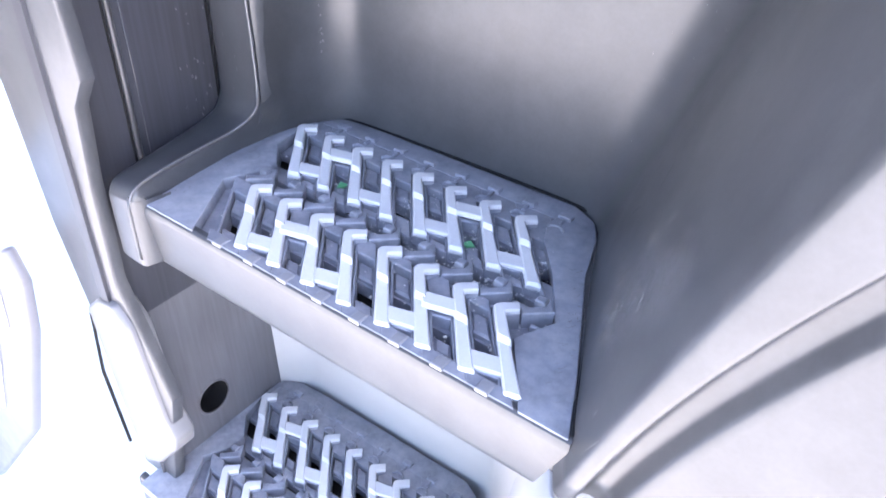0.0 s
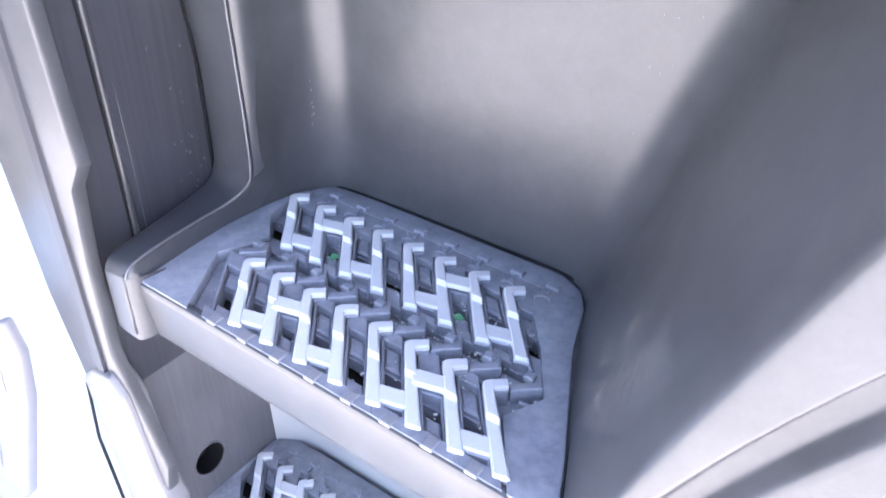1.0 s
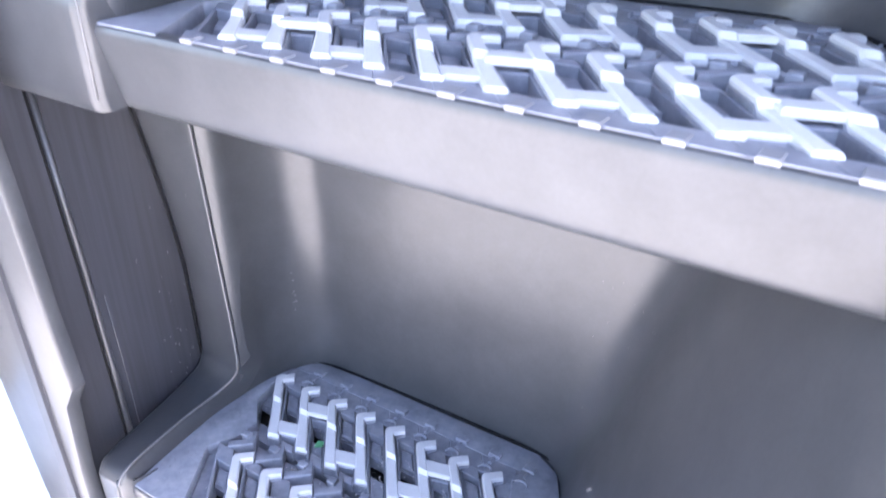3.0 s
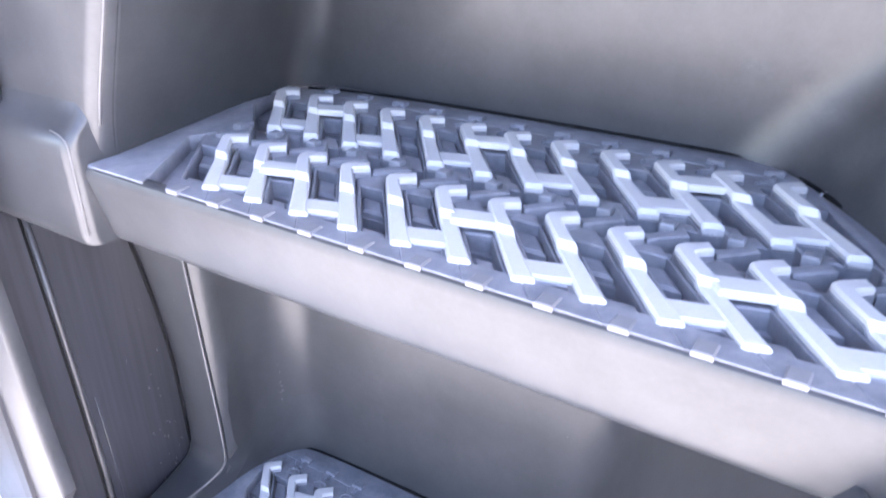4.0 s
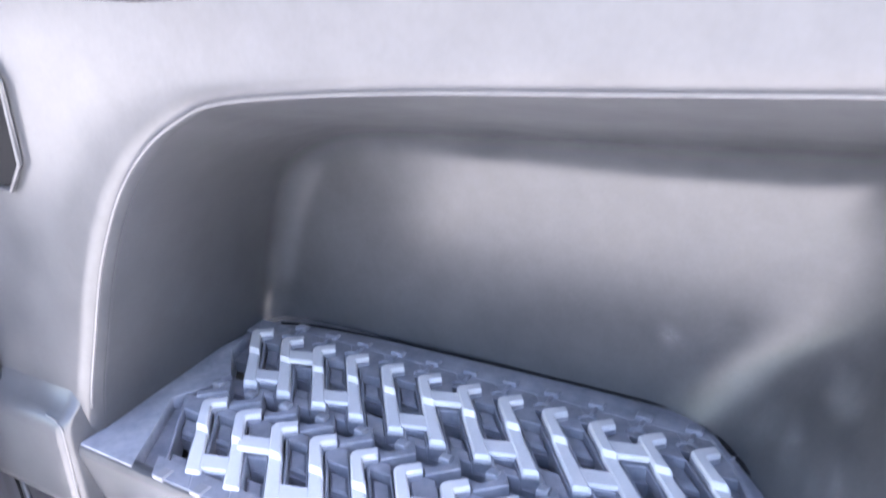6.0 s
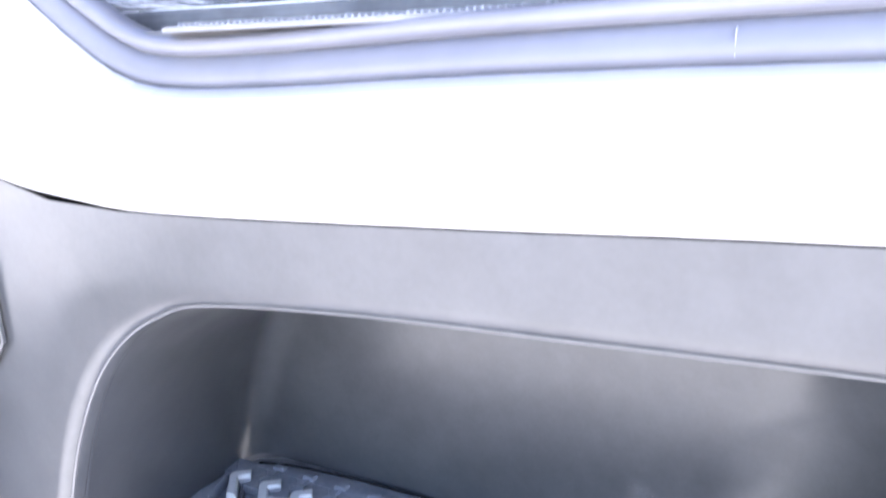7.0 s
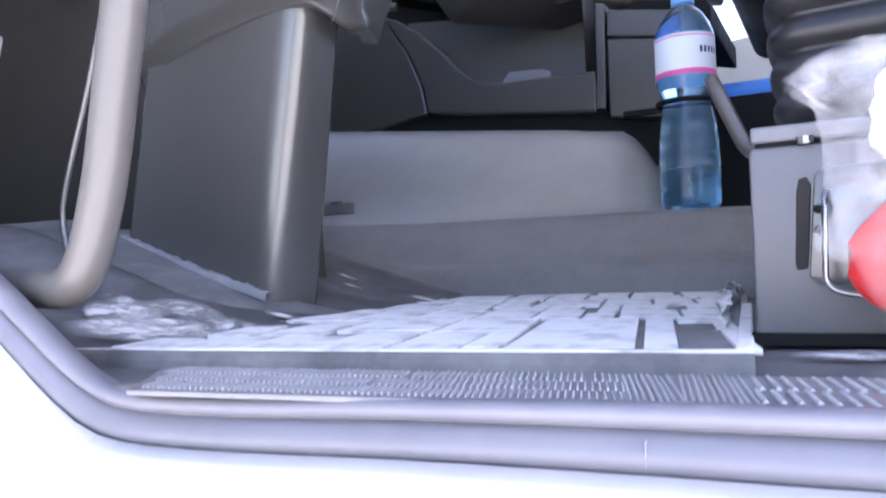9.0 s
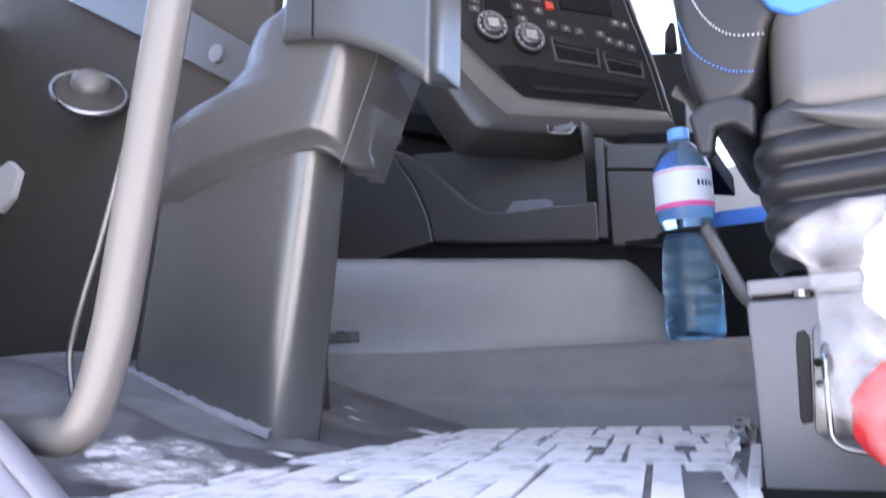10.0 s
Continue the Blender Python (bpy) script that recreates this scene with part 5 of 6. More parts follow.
for h, l, b in zip(hi_, lo_, bo_):
    rows.append([(p.x, y, p.z) for p, y in ((h, 0.0), (h, -0.014), (h.lerp(l, 0.06), -0.020), (h.lerp(l, 0.5), -0.028), (h.lerp(l, 0.92), -0.035), (l, -0.0345))])
    rows2.append([(p.x, y, p.z) for p, y in ((l, -0.0335), (l.lerp(b, 0.10), -0.0345), (l.lerp(b, 0.5), -0.033), (l.lerp(b, 0.90), -0.030), (b, -0.026), (b, 0.06))])
ledge_ob.matrix_world = radio.matrix_world.copy()
part("trim_strip", loft(rows), M_tube, ledge_ob, "pale blue-grey strip", True)
part("ledge_front", loft(rows2), M_dash, ledge_ob, "dark grey lower front", True)


# plain black panel added to fill the dark space below the passenger seat
shell("wall_dark_panel", box(0.24, 0.93, 0.56, 1.40, 0.96, 0.975), M_black, "plain black panel added to fill the dark space beyond the bottle", "wall")


# ---- water bottle ----
def simple(name, color, rough, transmission=0.0, ior=1.45, alpha=1.0, metal=0.0):
    m = bpy.data.materials.new(name)
    m.use_nodes = True
    b = m.node_tree.nodes["Principled BSDF"]
    b.inputs["Base Color"].default_value = (*color, 1)
    b.inputs["Roughness"].default_value = rough
    b.inputs["Transmission Weight"].default_value = transmission
    b.inputs["IOR"].default_value = ior
    b.inputs["Alpha"].default_value = alpha
    b.inputs["Metallic"].default_value = metal
    return m


M_pet = simple("blue_bottle_plastic", (0.42, 0.74, 1.0), 0.05, 0.92, 1.38)
M_water = simple("water", (0.60, 0.84, 1.0), 0.0, 1.0, 1.2)
M_label = simple("label_paper", (0.72, 0.78, 0.85), 0.4)
M_pink = simple("label_pink", (0.75, 0.12, 0.35), 0.4)
M_navy = simple("label_navy", (0.02, 0.03, 0.12), 0.4)
M_cap = simple("cap_blue", (0.14, 0.38, 0.75), 0.35)
bc = (0.2935, 0.700, 0.7895)
bot = holder("water_bottle", bc, label="blue translucent plastic water bottle, nearly empty, standing on the tunnel ledge", category="bottle")
prf = [(0.0, 0.004), (0.020, 0.003), (0.028, 0.0), (0.0345, 0.002), (0.0380, 0.010), (0.0388, 0.026), (0.0375, 0.030), (0.0388, 0.034), (0.0388, 0.050), (0.0372, 0.054), (0.0385, 0.058), (0.0384, 0.074), (0.0368, 0.078), (0.0380, 0.082), (0.0374, 0.096), (0.0356, 0.100), (0.0362, 0.104),
       (0.0345, 0.118), (0.0322, 0.130), (0.0310, 0.138), (0.0318, 0.146), (0.0350, 0.156), (0.0376, 0.166), (0.0380, 0.172), (0.0380, 0.224), (0.0366, 0.232), (0.0325, 0.244), (0.0250, 0.256), (0.0170, 0.265), (0.0135, 0.268), (0.0135, 0.271)]
part("shell", lathe(prf, (0, 0, 0), 40), M_pet, bot, "clear blue plastic", True)
inner = [(max(r - 0.0012, 0.0), z + 0.001) for r, z in prf if z < 0.042] + [(0.0374, 0.043), (0.0, 0.043)]
part("water", lathe(inner, (0, 0, 0), 40), M_water, bot, smooth=True)
part("cap", lathe([(0.0, 0.287), (0.012, 0.287), (0.0145, 0.285), (0.0148, 0.272), (0.0145, 0.270), (0.0, 0.270)], (0, 0, 0), 24), M_cap, bot, "blue screw cap", True)
lab = part("label", lathe([(0.0384, 0.172), (0.0384, 0.225)], (0, 0, 0), 40), M_label, bot, "pale paper label with pink bands", True)
part("pink_band", lathe([(0.0387, 0.172), (0.0387, 0.179)], (0, 0, 0), 40), M_pink, lab)
part("pink_band", lathe([(0.0387, 0.221), (0.0387, 0.2225)], (0, 0, 0), 40), M_pink, lab)
bm = bmesh.new()
for k in range(5):
    a0 = radians(-52 + k * 9)
    a1 = a0 + radians(5.5)
    q = [(0.0389 * math.cos(a), 0.0389 * math.sin(a), z) for a in (a0, a1) for z in (0.199, 0.207)]
    v = [bm.verts.new(p) for p in q]
    bm.faces.new((v[0], v[2], v[3], v[1]))
part("brand_bars", bm, M_navy, lab, "dark blue lettering reduced to bars")
ring = holder("bottle_holder", (0.2935, 0.700, 0.930), label="black plastic ring bottle holder", category="holder")
bm = tube([(0.0365 * math.cos(2 * math.pi * k / 32), 0.0365 * math.sin(2 * math.pi * k / 32), 0) for k in range(33)], 0.0040, 8, cap=False)
part("ring", bm, M_black, ring, smooth=True)
part("arm", box(-0.09, 0.02, -0.004, -0.038, 0.03, 0.004, 0.001), M_black, ring)

# ---- driver's seat ----
M_blue = node_mat("blue_fabric", (0.05, 0.20, 0.62), 0.85, grain=500, bump=0.3, stain=20, stain_amt=0.1)
M_leather = node_mat("seat_leather", (0.016, 0.016, 0.018), 0.40, spec=0.40, grain=700, bump=0.15, stain=15, stain_amt=0.15)
seat = holder("driver_seat", (0.50, 0.15, 0.69), label="dark driver's seat on a grey steel base with rubber bellows", category="seat")
base = part("base_box", box(-0.073, -0.09, 0.0, 0.25, 0.20, 0.094, 0.003), M_base, seat, "grey painted steel seat base")
sharp(base)
part("base_foot", box(-0.075, -0.092, -0.003, 0.25, -0.085, 0.003), M_black, base)
# recess and slot are raised plates, their shade put into darker colours
sharp(part("base_recess_shade", prism([(-0.048, 0.030), (-0.044, 0.078), (-0.040, 0.082), (0.02, 0.082), (0.02, 0.026), (-0.044, 0.026)], -0.0925, -0.0895, "y", 0.001), M_inner, base))
part("pressed_slot_shade", prism([(-0.0540, 0.036), (-0.0530, 0.033), (-0.0485, 0.034), (-0.0478, 0.040), (-0.0455, 0.074), (-0.0475, 0.078), (-0.0510, 0.077), (-0.0522, 0.070)], -0.0908, -0.0895, "y", 0.0006), M_console, base, "dark raised patch painted as the shade of a pressed slot")
for rx, rz in ((-0.043, 0.062), (-0.043, 0.052)):
    part("hole", tube([(rx, -0.0935, rz), (rx, -0.0922, rz)], 0.0022, 10), M_black, base)
part("slide_rail", box(-0.072, -0.088, 0.0965, 0.25, -0.066, 0.1045, 0.0015), M_box, seat, "bare grey steel slide rail")
part("slide_rail_under", box(-0.070, -0.086, 0.094, 0.25, -0.068, 0.0965), M_black, seat)
part("rail_bolt", tube([(-0.047, -0.089, 0.094), (-0.047, -0.089, 0.0975)], 0.004, 10), M_steel, seat)
lev = rounded([(-0.0965, -0.03, 0.143), (-0.0935, -0.04, 0.1365), (-0.0765, -0.045, 0.096), (-0.060, -0.060, 0.094), (0.0, -0.060, 0.094)], [0, 0.006, 0.012, 0.01, 0], 6)
part("slide_lever", tube(lev, 0.0042, 12), M_dash, seat, "grey bent slide lever", True)
rows = []
for k in range(49):
    z = 0.118 + 0.085 * k / 48
    w = 0.0055 * abs(math.sin(math.pi * k / 12)) + 0.004 * (k / 48)
    pts = [Vector((x, y, z)) for x, y in ((-0.058 - w, 0.25), (-0.064 - w, 0.05), (-0.060 - w, 0.006 - w), (0.04, -0.004 - w), (0.30, -0.006 - w))]
    rows.append([tuple(p) for p in rounded(pts, [0, 0.02, 0.02, 0.05, 0], 5)])
part("bellows", loft(rows), M_leather, seat, "black ribbed rubber bellows", True)
part("bellows_top", prism([(-0.066, 0.200), (0.30, 0.188), (0.30, 0.218), (-0.045, 0.226), (-0.062, 0.218)], 0.0, 0.25, "y", 0.006, 3), M_leather, seat)
M_shroud = node_mat("seat_shroud_plastic", (0.090, 0.088, 0.088), 0.32, grain=260, streak=0.05, grain_amt=0.03, bump=0.0, stain=9, stain_amt=0.08, rough_var=0.03)
rows = []
for k in range(13):
    f = k / 12
    z = 0.208 + 0.135 * f
    x0 = -0.060 + 0.006 * f
    pull = 0.006 * max(0.0, (f - 0.85) / 0.15) ** 2 + 0.008 * max(0.0, (0.12 - f) / 0.12) ** 2
    pts = [Vector((x0 + 0.004, 0.20, z)), Vector((x0, 0.05, z + 0.002)), Vector((x0 + 0.006, -0.002 + pull, z + 0.003)), Vector((0.06, -0.010 + pull, z - 0.002)), Vector((0.30, -0.012 + pull, z - 0.010))]
    rows.append([tuple(p) for p in rounded(pts, [0, 0.01, 0.045, 0.06, 0], 8)])
part("side_shroud", loft(rows), M_shroud, seat, "grey plastic side shroud", True)
flap = []
for k in range(15):
    f = k / 14
    x = -0.045 + 0.30 * f
    h = 0.026 * math.sin(min(1.0, f * 3.2) * math.pi / 2) ** 0.8
    flap.append([(x, -0.008 - 0.006 * math.sin(math.pi * j / 6), 0.213 - 0.01 * f - h * j / 6) for j in range(7)])
part("shroud_flap", loft(flap), M_shroud, seat, "curved lower flap of the shroud", True)
cush = part("cushion", prism([(-0.110, 0.330), (-0.107, 0.262), (-0.099, 0.230), (-0.085, 0.222), (-0.064, 0.236), (-0.052, 0.276), (-0.030, 0.300), (0.30, 0.330), (0.30, 0.45), (-0.115, 0.45)], 0.0, 0.30, "y", 0.010, 4), M_leather, seat, "dark leather cushion with stitched seams")
sharp(cush, 50)
def stitching(pts, mat, label):
    """A row of short stitches along a curve."""
    path_ = curve_pts(pts, 16)
    bm_ = bmesh.new()
    for a_, b_ in zip(path_[::2], path_[1::2]):
        tube([a_, a_.lerp(b_, 0.9)], 0.0005, 6, bm_)
    part("stitching", bm_, mat, cush, label)


stitching([(-0.099, -0.0015, 0.312), (-0.089, -0.003, 0.288), (-0.075, -0.003, 0.273), (-0.053, -0.002, 0.268)], M_grip, "white stitched seam")
stitching([(-0.106, -0.0015, 0.290), (-0.098, -0.003, 0.266), (-0.080, -0.003, 0.250), (-0.062, -0.002, 0.245)], M_blue, "blue stitched seam")
part("blue_panel", prism([(-0.058, 0.300), (-0.050, 0.284), (-0.035, 0.275), (0.30, 0.318), (0.30, 0.45), (-0.062, 0.45)], -0.006, 0.004, "y", 0.003), M_blue, cush, "blue fabric seat panel")
part("tilt_lever", prism([(-0.104, 0.222), (-0.100, 0.196), (-0.092, 0.194), (-0.089, 0.210), (-0.078, 0.212), (-0.066, 0.202), (-0.064, 0.222), (-0.076, 0.230), (-0.092, 0.229)], -0.012, 0.004, "y", 0.003, 3), M_leather, seat, "black plastic tilt lever")

# ---- passenger side beyond the bottle ----
far = holder("passenger_seat", (0.50, 1.45, 0.80), label="blue fabric passenger seat across the cab", category="seat")
part("cushion", box(-0.27, -0.25, 0.05, 0.35, 0.25, 0.26, 0.04, 4), M_blue, far)
part("base", box(-0.12, -0.2, -0.22, 0.30, 0.2, 0.05, 0.01), M_black, far)
fd = holder("far_dashboard", (0.0, 1.30, 1.2), label="dark passenger side of the dashboard with a vent pillar", category="dashboard")
part("body", prism([(-0.10, 0.30), (0.080, 0.262), (0.226, 0.232), (0.225, 0.178), (0.198, 0.166), (0.184, 0.142), (0.214, 0.120), (0.207, 0.020), (0.200, -0.604), (-0.10, -0.604)], 0.0, 0.25, "y", 0.006), M_console, fd)
part("grab_knob", tube([(0.198, -0.02, 0.232), (0.200, -0.02, 0.275), (0.205, -0.02, 0.295)], [0.014, 0.012, 0.006], 14), M_console, fd, smooth=True)

# ---- plastic bag ----
bag = holder("plastic_bag", (0.50, 0.035, 0.76), label="crumpled clear plastic bag holding a red and a white packet", category="bag")
M_film = bpy.data.materials.new("clear_film")
M_film.use_nodes = True
fn, fl = M_film.node_tree.nodes, M_film.node_tree.links
fb = fn["Principled BSDF"]
fb.inputs["Base Color"].default_value = (0.92, 0.92, 0.95, 1)
fb.inputs["Roughness"].default_value = 0.10
fco, fno, fmr = fn.new("ShaderNodeTexCoord"), fn.new("ShaderNodeTexNoise"), fn.new("ShaderNodeMapRange")
fno.inputs["Scale"].default_value = 38
fno.inputs["Detail"].default_value = 3
fmr.inputs["From Min"].default_value, fmr.inputs["From Max"].default_value = 0.38, 0.66
fmr.inputs["To Min"].default_value, fmr.inputs["To Max"].default_value = 0.05, 0.26
fl.new(fco.outputs["Object"], fno.inputs["Vector"])
fl.new(fno.outputs["Fac"], fmr.inputs["Value"])
fl.new(fmr.outputs[0], fb.inputs["Alpha"])
M_red = node_mat("red_plastic", (0.64, 0.025, 0.025), 0.4, grain=300, stain=20, stain_amt=0.12)
M_wht = node_mat("white_sheet", (0.78, 0.76, 0.80), 0.7, grain=300, stain=30, stain_amt=0.05)
def blob(rx, ry, rz, c, rough_, freq, seed, u=36, v=26, sharpen=1.0):
    rows = []
    for j in range(v + 1):
        th = math.pi * j / v
        row = []
        for i in range(u):
            ph = 2 * math.pi * i / u
            d = Vector((math.sin(th) * math.cos(ph), math.sin(th) * math.sin(ph), math.cos(th)))
            k = 1 + rough_ * (noise.noise(d * freq + Vector((seed, 0, 0))) + 0.5 * abs(noise.noise(d * freq * 2.3 + Vector((0, seed, 0)))))
            row.append((c[0] + d.x * rx * k, c[1] + d.y * ry * k, c[2] + d.z * rz * k))
        rows.append(row)
    bm = loft(rows, True)
    bmesh.ops.remove_doubles(bm, verts=bm.verts[:], dist=1e-5)
    return bm
BAG = [(-0.056, 0.047), (-0.048, 0.055), (-0.029, 0.062), (-0.011, 0.064), (0.030, 0.060), (0.048, 0.020), (0.044, -0.040), (0.012, -0.066), (-0.020, -0.058), (-0.028, -0.046), (-0.031, -0.036), (-0.040, -0.034), (-0.046, -0.028), (-0.044, -0.016), (-0.037, -0.012), (-0.041, 0.004), (-0.041, 0.024), (-0.044, 0.038), (-0.054, 0.045)]


def pillow(outline, depth, crumple, freq, seed, rings=26, side=1.0):
    """A crumpled sheet bulging between the points of an outline, with sharp folds."""
    loop_ = rounded([Vector((x, 0, z)) for x, z in outline + outline[:1]], 0.004, 3)
    c = Vector((0.004, 0, -0.002))
    rows_ = []
    for j in range(rings + 1):
        f = j / rings
        row_ = []
        for p in loop_:
            q = c.lerp(p, f)
            bulge = depth * math.sqrt(max(0.0, 1 - f ** 2.2))
            n1 = 1 - 2 * abs(noise.noise(q * freq + Vector((seed, 0, 0))))
            n2 = 1 - 2 * abs(noise.noise(q * freq * 2.4 + Vector((0, seed, 0))))
            row_.append(q + Vector((n2 * crumple * 0.4 * f, -side * (bulge + (n1 + 0.6 * n2) * crumple), n1 * crumple * 0.4 * f)))
        rows_.append(row_)
    return loft(rows_)


part("film", pillow(BAG, 0.018, 0.0060, 50, 3.1, 34), M_film, bag, "clear crinkled film")
part("film", pillow(BAG, 0.010, 0.0045, 55, 9.7, 26, -1.0), M_film, bag, "clear crinkled film")
part("red_packet", blob(0.045, 0.012, 0.029, (0.013, -0.002, -0.032), 0.12, 2.4, 7.0), M_red, bag, "red plastic packet", True)
part("white_packet", blob(0.030, 0.010, 0.030, (0.012, 0.004, 0.030), 0.22, 2.8, 5.0), M_wht, bag, "white packet", True)
hook = holder("wire_hook", (0.462, 0.052, 0.73), label="bent steel wire bracket on the seat base", category="hook")
part("wire", tube(rounded([(-0.001, 0.006, 0.030), (-0.002, -0.004, 0.028), (-0.003, -0.006, -0.016), (0.02, -0.006, -0.020), (0.05, -0.006, -0.020)], [0, 0.006, 0.008, 0.008, 0], 5), 0.0014, 10), M_steel, hook, smooth=True)


# ---- scuffs and specks on the plastic ----
from mathutils.bvhtree import BVHTree

def scuff(owner, c, nrm, length, width, turn_, name="scuff_mark"):
    """A thin lens-shaped scrape lying on a surface."""
    nrm = Vector(nrm).normalized()
    u = nrm.cross(Vector((0, 1, 0.2))).normalized()
    v = nrm.cross(u)
    a = radians(turn_)
    d, e = u * math.cos(a) + v * math.sin(a), v * math.cos(a) - u * math.sin(a)
    rnd_ = random.Random(int(abs(c[0] * 9e5 + c[2] * 7e5)))
    bm = bmesh.new()
    top = []
    m = 9
    for k in range(m):
        f = k / (m - 1)
        w = width * math.sin(math.pi * f) ** 0.7 * rnd_.uniform(0.6, 1.1) + 0.0001
        p = Vector(c) + d * length * (f - 0.5) + e * 0.12 * length * math.sin(3 * f) + nrm * 0.0003
        top.append((bm.verts.new(p + e * w / 2), bm.verts.new(p - e * w / 2)))
    for (a0, a1), (b0, b1) in zip(top, top[1:]):
        bm.faces.new((a0, b0, b1, a1))
    ob_ = part(name, bm, M_scuff, owner)
    return ob_


mid_wall = bpy.data.objects["wall_step_recess_mid"]
top_wall = bpy.data.objects["wall_step_recess_top"]
gap_wall = bpy.data.objects["wall_gap_panel"]
NB = (-0.86, -0.41, 0.30)
for c, ln, w, tn in (((0.3249, -0.0653, 0.0886), 0.016, 0.0020, 60), ((0.3477, -0.0991, 0.1079), 0.016, 0.0014, 70), ((0.3299, -0.0884, 0.0717), 0.012, 0.0016, 55),
                     ((0.3220, -0.0949, 0.0395), 0.018, 0.0010, 62), ((0.3148, -0.0639, 0.0614), 0.012, 0.0008, 75), ((0.3254, -0.1131, 0.0243), 0.020, 0.0008, 50)):
    scuff(mid_wall, Vector(c) + Vector(NB) * 0.0002, NB, ln, w, tn)



def smear(owner, cx, cz, w, h, lean=0.0, start=-0.3, mat=None, name="dust_smear", n=8):
    """A soft patch of dust draped on a wall, w wide and h high round (cx, cz)."""
    me_ = owner.data
    tree = BVHTree.FromPolygons([v.co for v in me_.vertices], [tuple(p.vertices) for p in me_.polygons])
    rows_ = []
    for j in range(n + 1):
        row_ = []
        for i in range(n + 1):
            v = 2 * j / n - 1
            u = (2 * i / n - 1) * (1.0 if mat is None else math.sqrt(1.02 - v * v))
            x, z = cx + u * w / 2 + lean * v * h / 2, cz + v * h / 2
            p, nn, _, _ = tree.ray_cast(Vector((x, start, z)), Vector((0, 1, 0)))
            row_.append(None if p is None else p + Vector((-0.0003, -0.0005, 0)))
        rows_.append(row_)
    if any(p is None for r_ in rows_ for p in r_):
        return
    part(name, loft(rows_), mat or M_smear, owner, "pale dust smear" if mat is None else "", True)


for cx, cz, w, h, ln in ((0.352, 0.386, 0.040, 0.014, -0.6), (0.338, 0.392, 0.018, 0.012, 0.2), (0.376, 0.374, 0.020, 0.012, -1.0), (0.402, 0.368, 0.016, 0.030, 0.2), (0.414, 0.366, 0.014, 0.034, 0.1),
                         (0.428, 0.362, 0.014, 0.030, 0.0), (0.440, 0.372, 0.012, 0.034, 0.2), (0.392, 0.354, 0.012, 0.02, 0.1), (0.452, 0.376, 0.012, 0.03, 0.2), (0.436, 0.40, 0.02, 0.03, 0.4)):
    smear(top_wall, cx, cz, w, h, ln)
for cx, cz, w, h, ln in ((0.330, 0.060, 0.030, 0.05, 0.5), (0.345, 0.085, 0.02, 0.05, 0.4), (0.322, 0.035, 0.016, 0.04, 0.4), (0.336, 0.070, 0.010, 0.05, 0.5), (0.316, 0.030, 0.012, 0.05, 0.5), (0.352, 0.10, 0.016, 0.03, 0.4)):
    smear(mid_wall, cx, cz, w, h, ln)
rnd = random.Random(33)
for k in range(16):
    smear(mid_wall, 0.325 + rnd.gauss(0, 0.012), 0.055 + rnd.gauss(0, 0.028), rnd.uniform(0.0004, 0.0014), rnd.uniform(0.005, 0.020), rnd.uniform(0.2, 0.6), -0.3, M_scuff, "scrape", 4)
for k in range(34):
    smear(mid_wall, rnd.uniform(0.26, 0.335), 0.16 + rnd.gauss(0, 0.05), rnd.uniform(0.0003, 0.0007), rnd.uniform(0.0008, 0.0020), rnd.uniform(-0.3, 0.5), -0.3, M_scuff, "speck", 2)
rnd = random.Random(21)
for k in range(34):
    scuff(gap_wall, (-0.0713, -0.056 + rnd.gauss(0, 0.010), 0.05 + rnd.gauss(0, 0.06)), (1, 0, 0), rnd.uniform(0.0012, 0.004), rnd.uniform(0.0005, 0.0011), rnd.uniform(-25, 25), "speck")
for k in range(40):
    cz = rnd.choice((0.062, 0.085)) + rnd.gauss(0, 0.011)
    smear(mid_wall, rnd.uniform(-0.0160, -0.004), cz, rnd.uniform(0.0006, 0.0011), rnd.uniform(0.0010, 0.0030), rnd.uniform(-0.3, 0.3), -0.3, M_scuff, "speck", 2)
for k in range(14):
    scuff(mid_wall, (-0.040 + rnd.gauss(0, 0.012), -0.0452, 0.14 + rnd.gauss(0, 0.07)), (0, -1, 0), rnd.uniform(0.001, 0.005), rnd.uniform(0.0004, 0.0008), 90 + rnd.uniform(-20, 20), "speck")

# grit lying in the pockets of the middle step, and fine scratches on its margin
bm = bmesh.new()
for k in range(520):
    x = 0.295 - abs(rnd.gauss(0, 0.11))
    y = rnd.uniform(-0.150, 0.015)
    r_ = rnd.choice((0.0004, 0.0005, 0.0007, 0.0011))
    m_ = Matrix.Translation((x, y, PAN + r_ * 0.6)) @ Matrix.Rotation(rnd.uniform(0, 6), 4, "Z") @ Matrix.Diagonal((rnd.uniform(0.8, 1.6), 1, 0.7, 1))
    bmesh.ops.create_icosphere(bm, subdivisions=1, radius=r_, matrix=m_)
tagged(part("grit", bm, M_grit, step_mid, "pale grit in the pockets"), kind="stuff")
for k in range(46):
    f_ = rnd.random()
    c = (0.264 + 0.050 * f_ + rnd.gauss(0, 0.005), -0.010 - 0.125 * f_ + rnd.gauss(0, 0.006), -0.0043)
    scuff(step_mid, c, (0, 0, 1), rnd.uniform(0.0015, 0.008), rnd.uniform(0.0002, 0.0005), rnd.choice((35, 60, 110)) + rnd.uniform(-14, 14), "scratch")
for k in range(24):
    c = (-0.014 + 0.030 * rnd.random(), rnd.uniform(-0.150, -0.045), -0.0043)
    scuff(step_mid, c, (0, 0, 1), rnd.uniform(0.001, 0.004), rnd.uniform(0.0002, 0.0005), rnd.uniform(0, 180), "scratch")

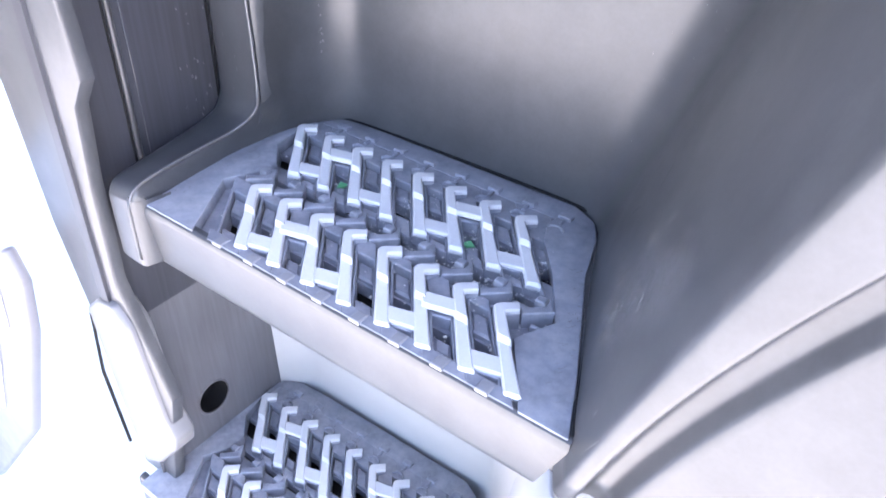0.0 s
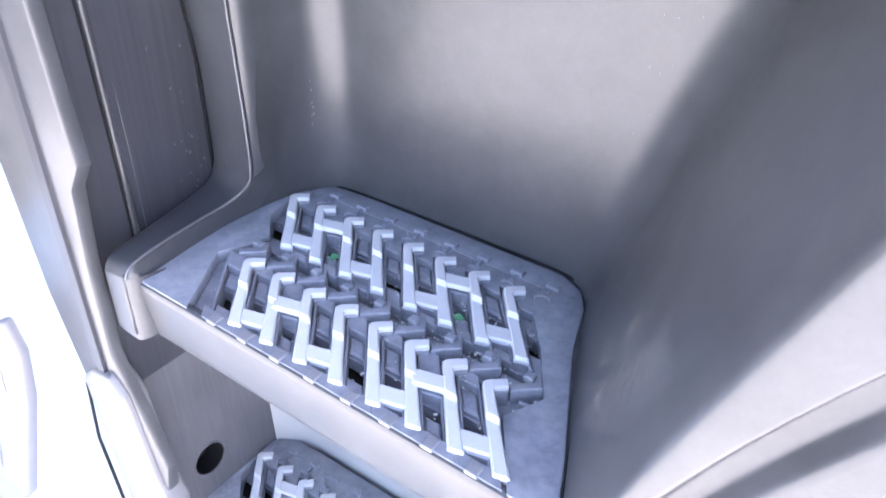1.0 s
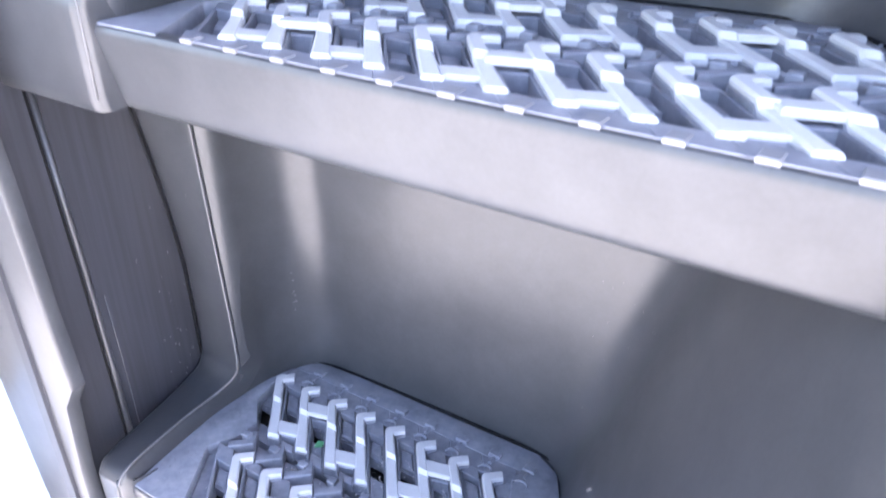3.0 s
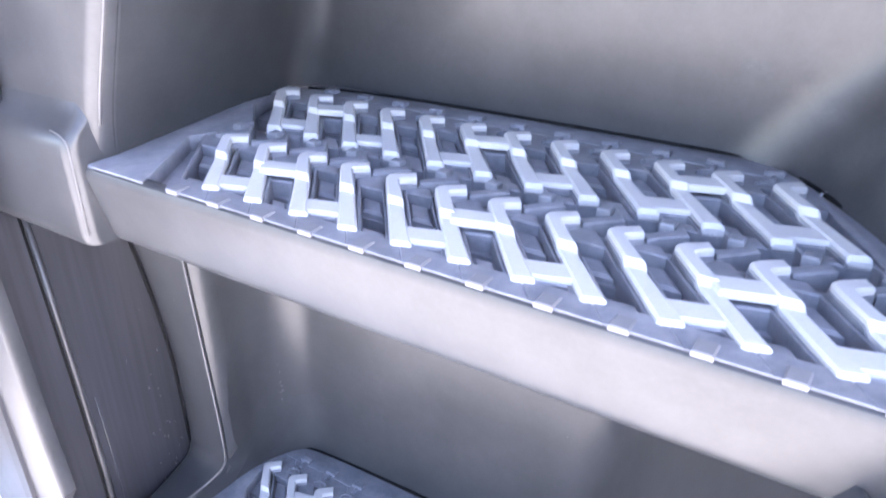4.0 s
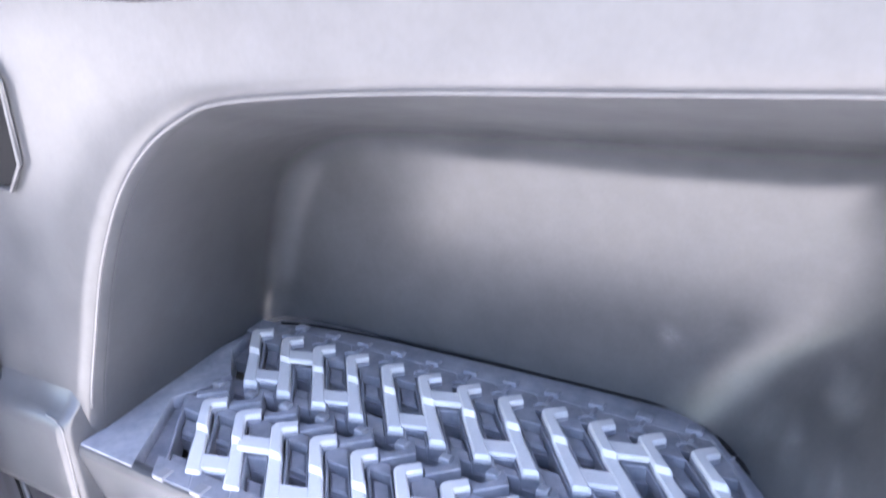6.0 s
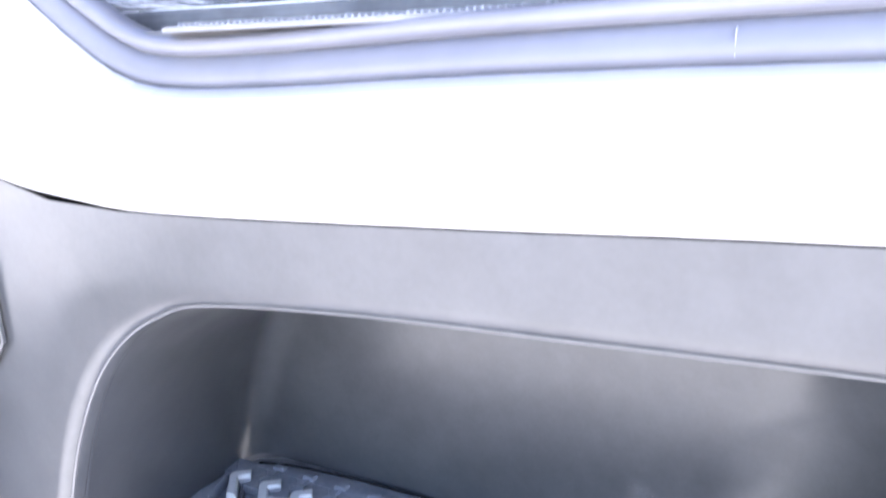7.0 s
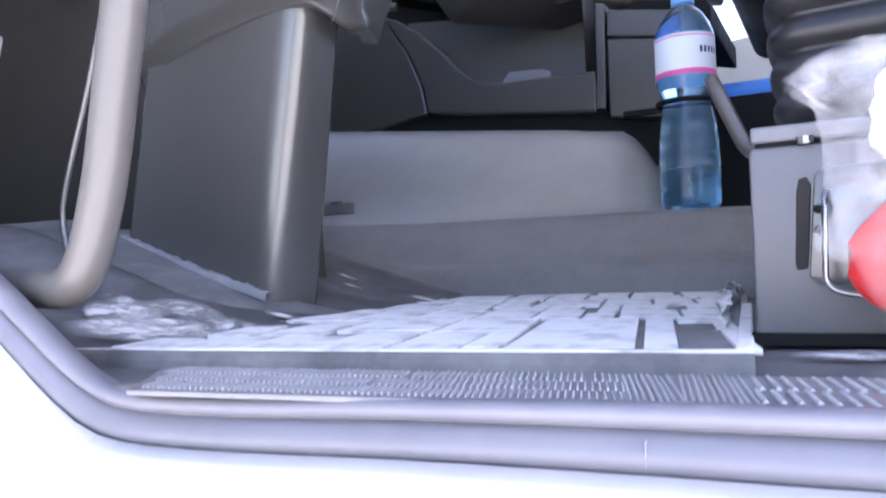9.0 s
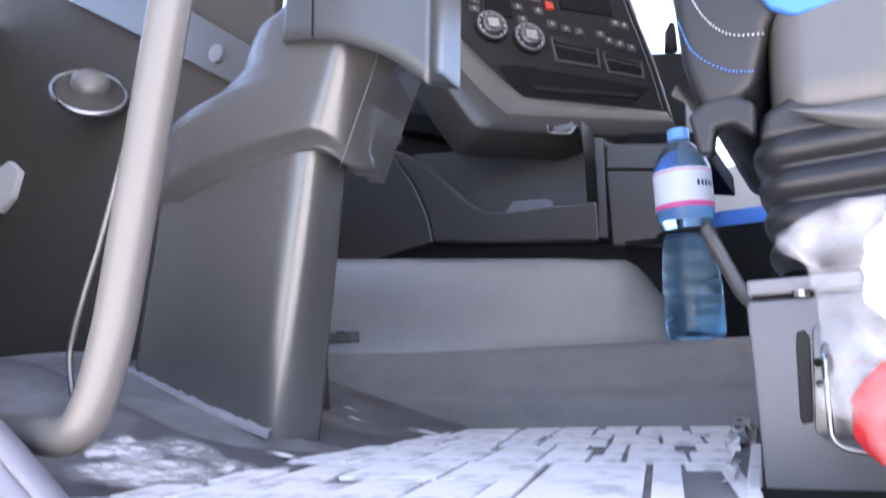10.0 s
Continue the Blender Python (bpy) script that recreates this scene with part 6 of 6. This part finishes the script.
# dust lying on the floor beside the mat
floor_ob = bpy.data.objects["floor"]
for cx, cy, w, h in ((0.02, 0.02, 0.12, 0.05), (0.05, 0.06, 0.14, 0.05), (-0.02, 0.06, 0.10, 0.05), (0.09, 0.045, 0.12, 0.04), (0.04, 0.035, 0.16, 0.07), (0.07, 0.09, 0.12, 0.06), (0.0, 0.10, 0.10, 0.05), (0.10, 0.15, 0.10, 0.04), (0.13, 0.33, 0.10, 0.06), (0.06, 0.40, 0.09, 0.04), (0.10, 0.02, 0.16, 0.03), (0.15, 0.10, 0.08, 0.08), (0.47, 0.02, 0.06, 0.03), (0.52, 0.01, 0.08, 0.03), (0.50, 0.03, 0.10, 0.03)):
    part("dust_patch", loft([[(cx + w * (i / 8 - 0.5), cy + h * (j / 8 - 0.5), floor_z(cx + w * (i / 8 - 0.5), cy + h * (j / 8 - 0.5)) + 0.0030) for i in range(9)] for j in range(9)]), M_patch, floor_ob, "patch of pale dust", True)
# ragged streaks of dust where the mat runs out
for cx, cy, w, h, tn in ((-0.050, 0.080, 0.050, 0.018, -10), (-0.020, 0.070, 0.070, 0.016, -8), (0.020, 0.064, 0.060, 0.014, -5), (0.013, 0.107, 0.036, 0.012, 0), (0.052, 0.160, 0.060, 0.014, 10), (0.062, 0.090, 0.060, 0.014, 20), (0.090, 0.124, 0.050, 0.014, 15),
                         (-0.016, 0.361, 0.050, 0.016, 0), (-0.050, 0.400, 0.050, 0.014, 0), (0.030, 0.040, 0.080, 0.014, 5), (0.0, 0.030, 0.060, 0.022, -15), (-0.030, 0.045, 0.050, 0.022, -30), (0.040, 0.012, 0.090, 0.008, 2), (0.075, 0.055, 0.070, 0.016, 8)):
    ca, sa = math.cos(radians(tn)), math.sin(radians(tn))
    grid_ = [[(cx + w * u * ca - h * v * sa, cy + w * u * sa + h * v * ca) for u in [i / 8 - 0.5 for i in range(9)]] for v in [j / 6 - 0.5 for j in range(7)]]
    part("dust_patch", loft([[(x, y, floor_z(x, y) + 0.0034) for x, y in r_] for r_ in grid_]), M_patch, floor_ob, "ragged streak of pale dust", True)
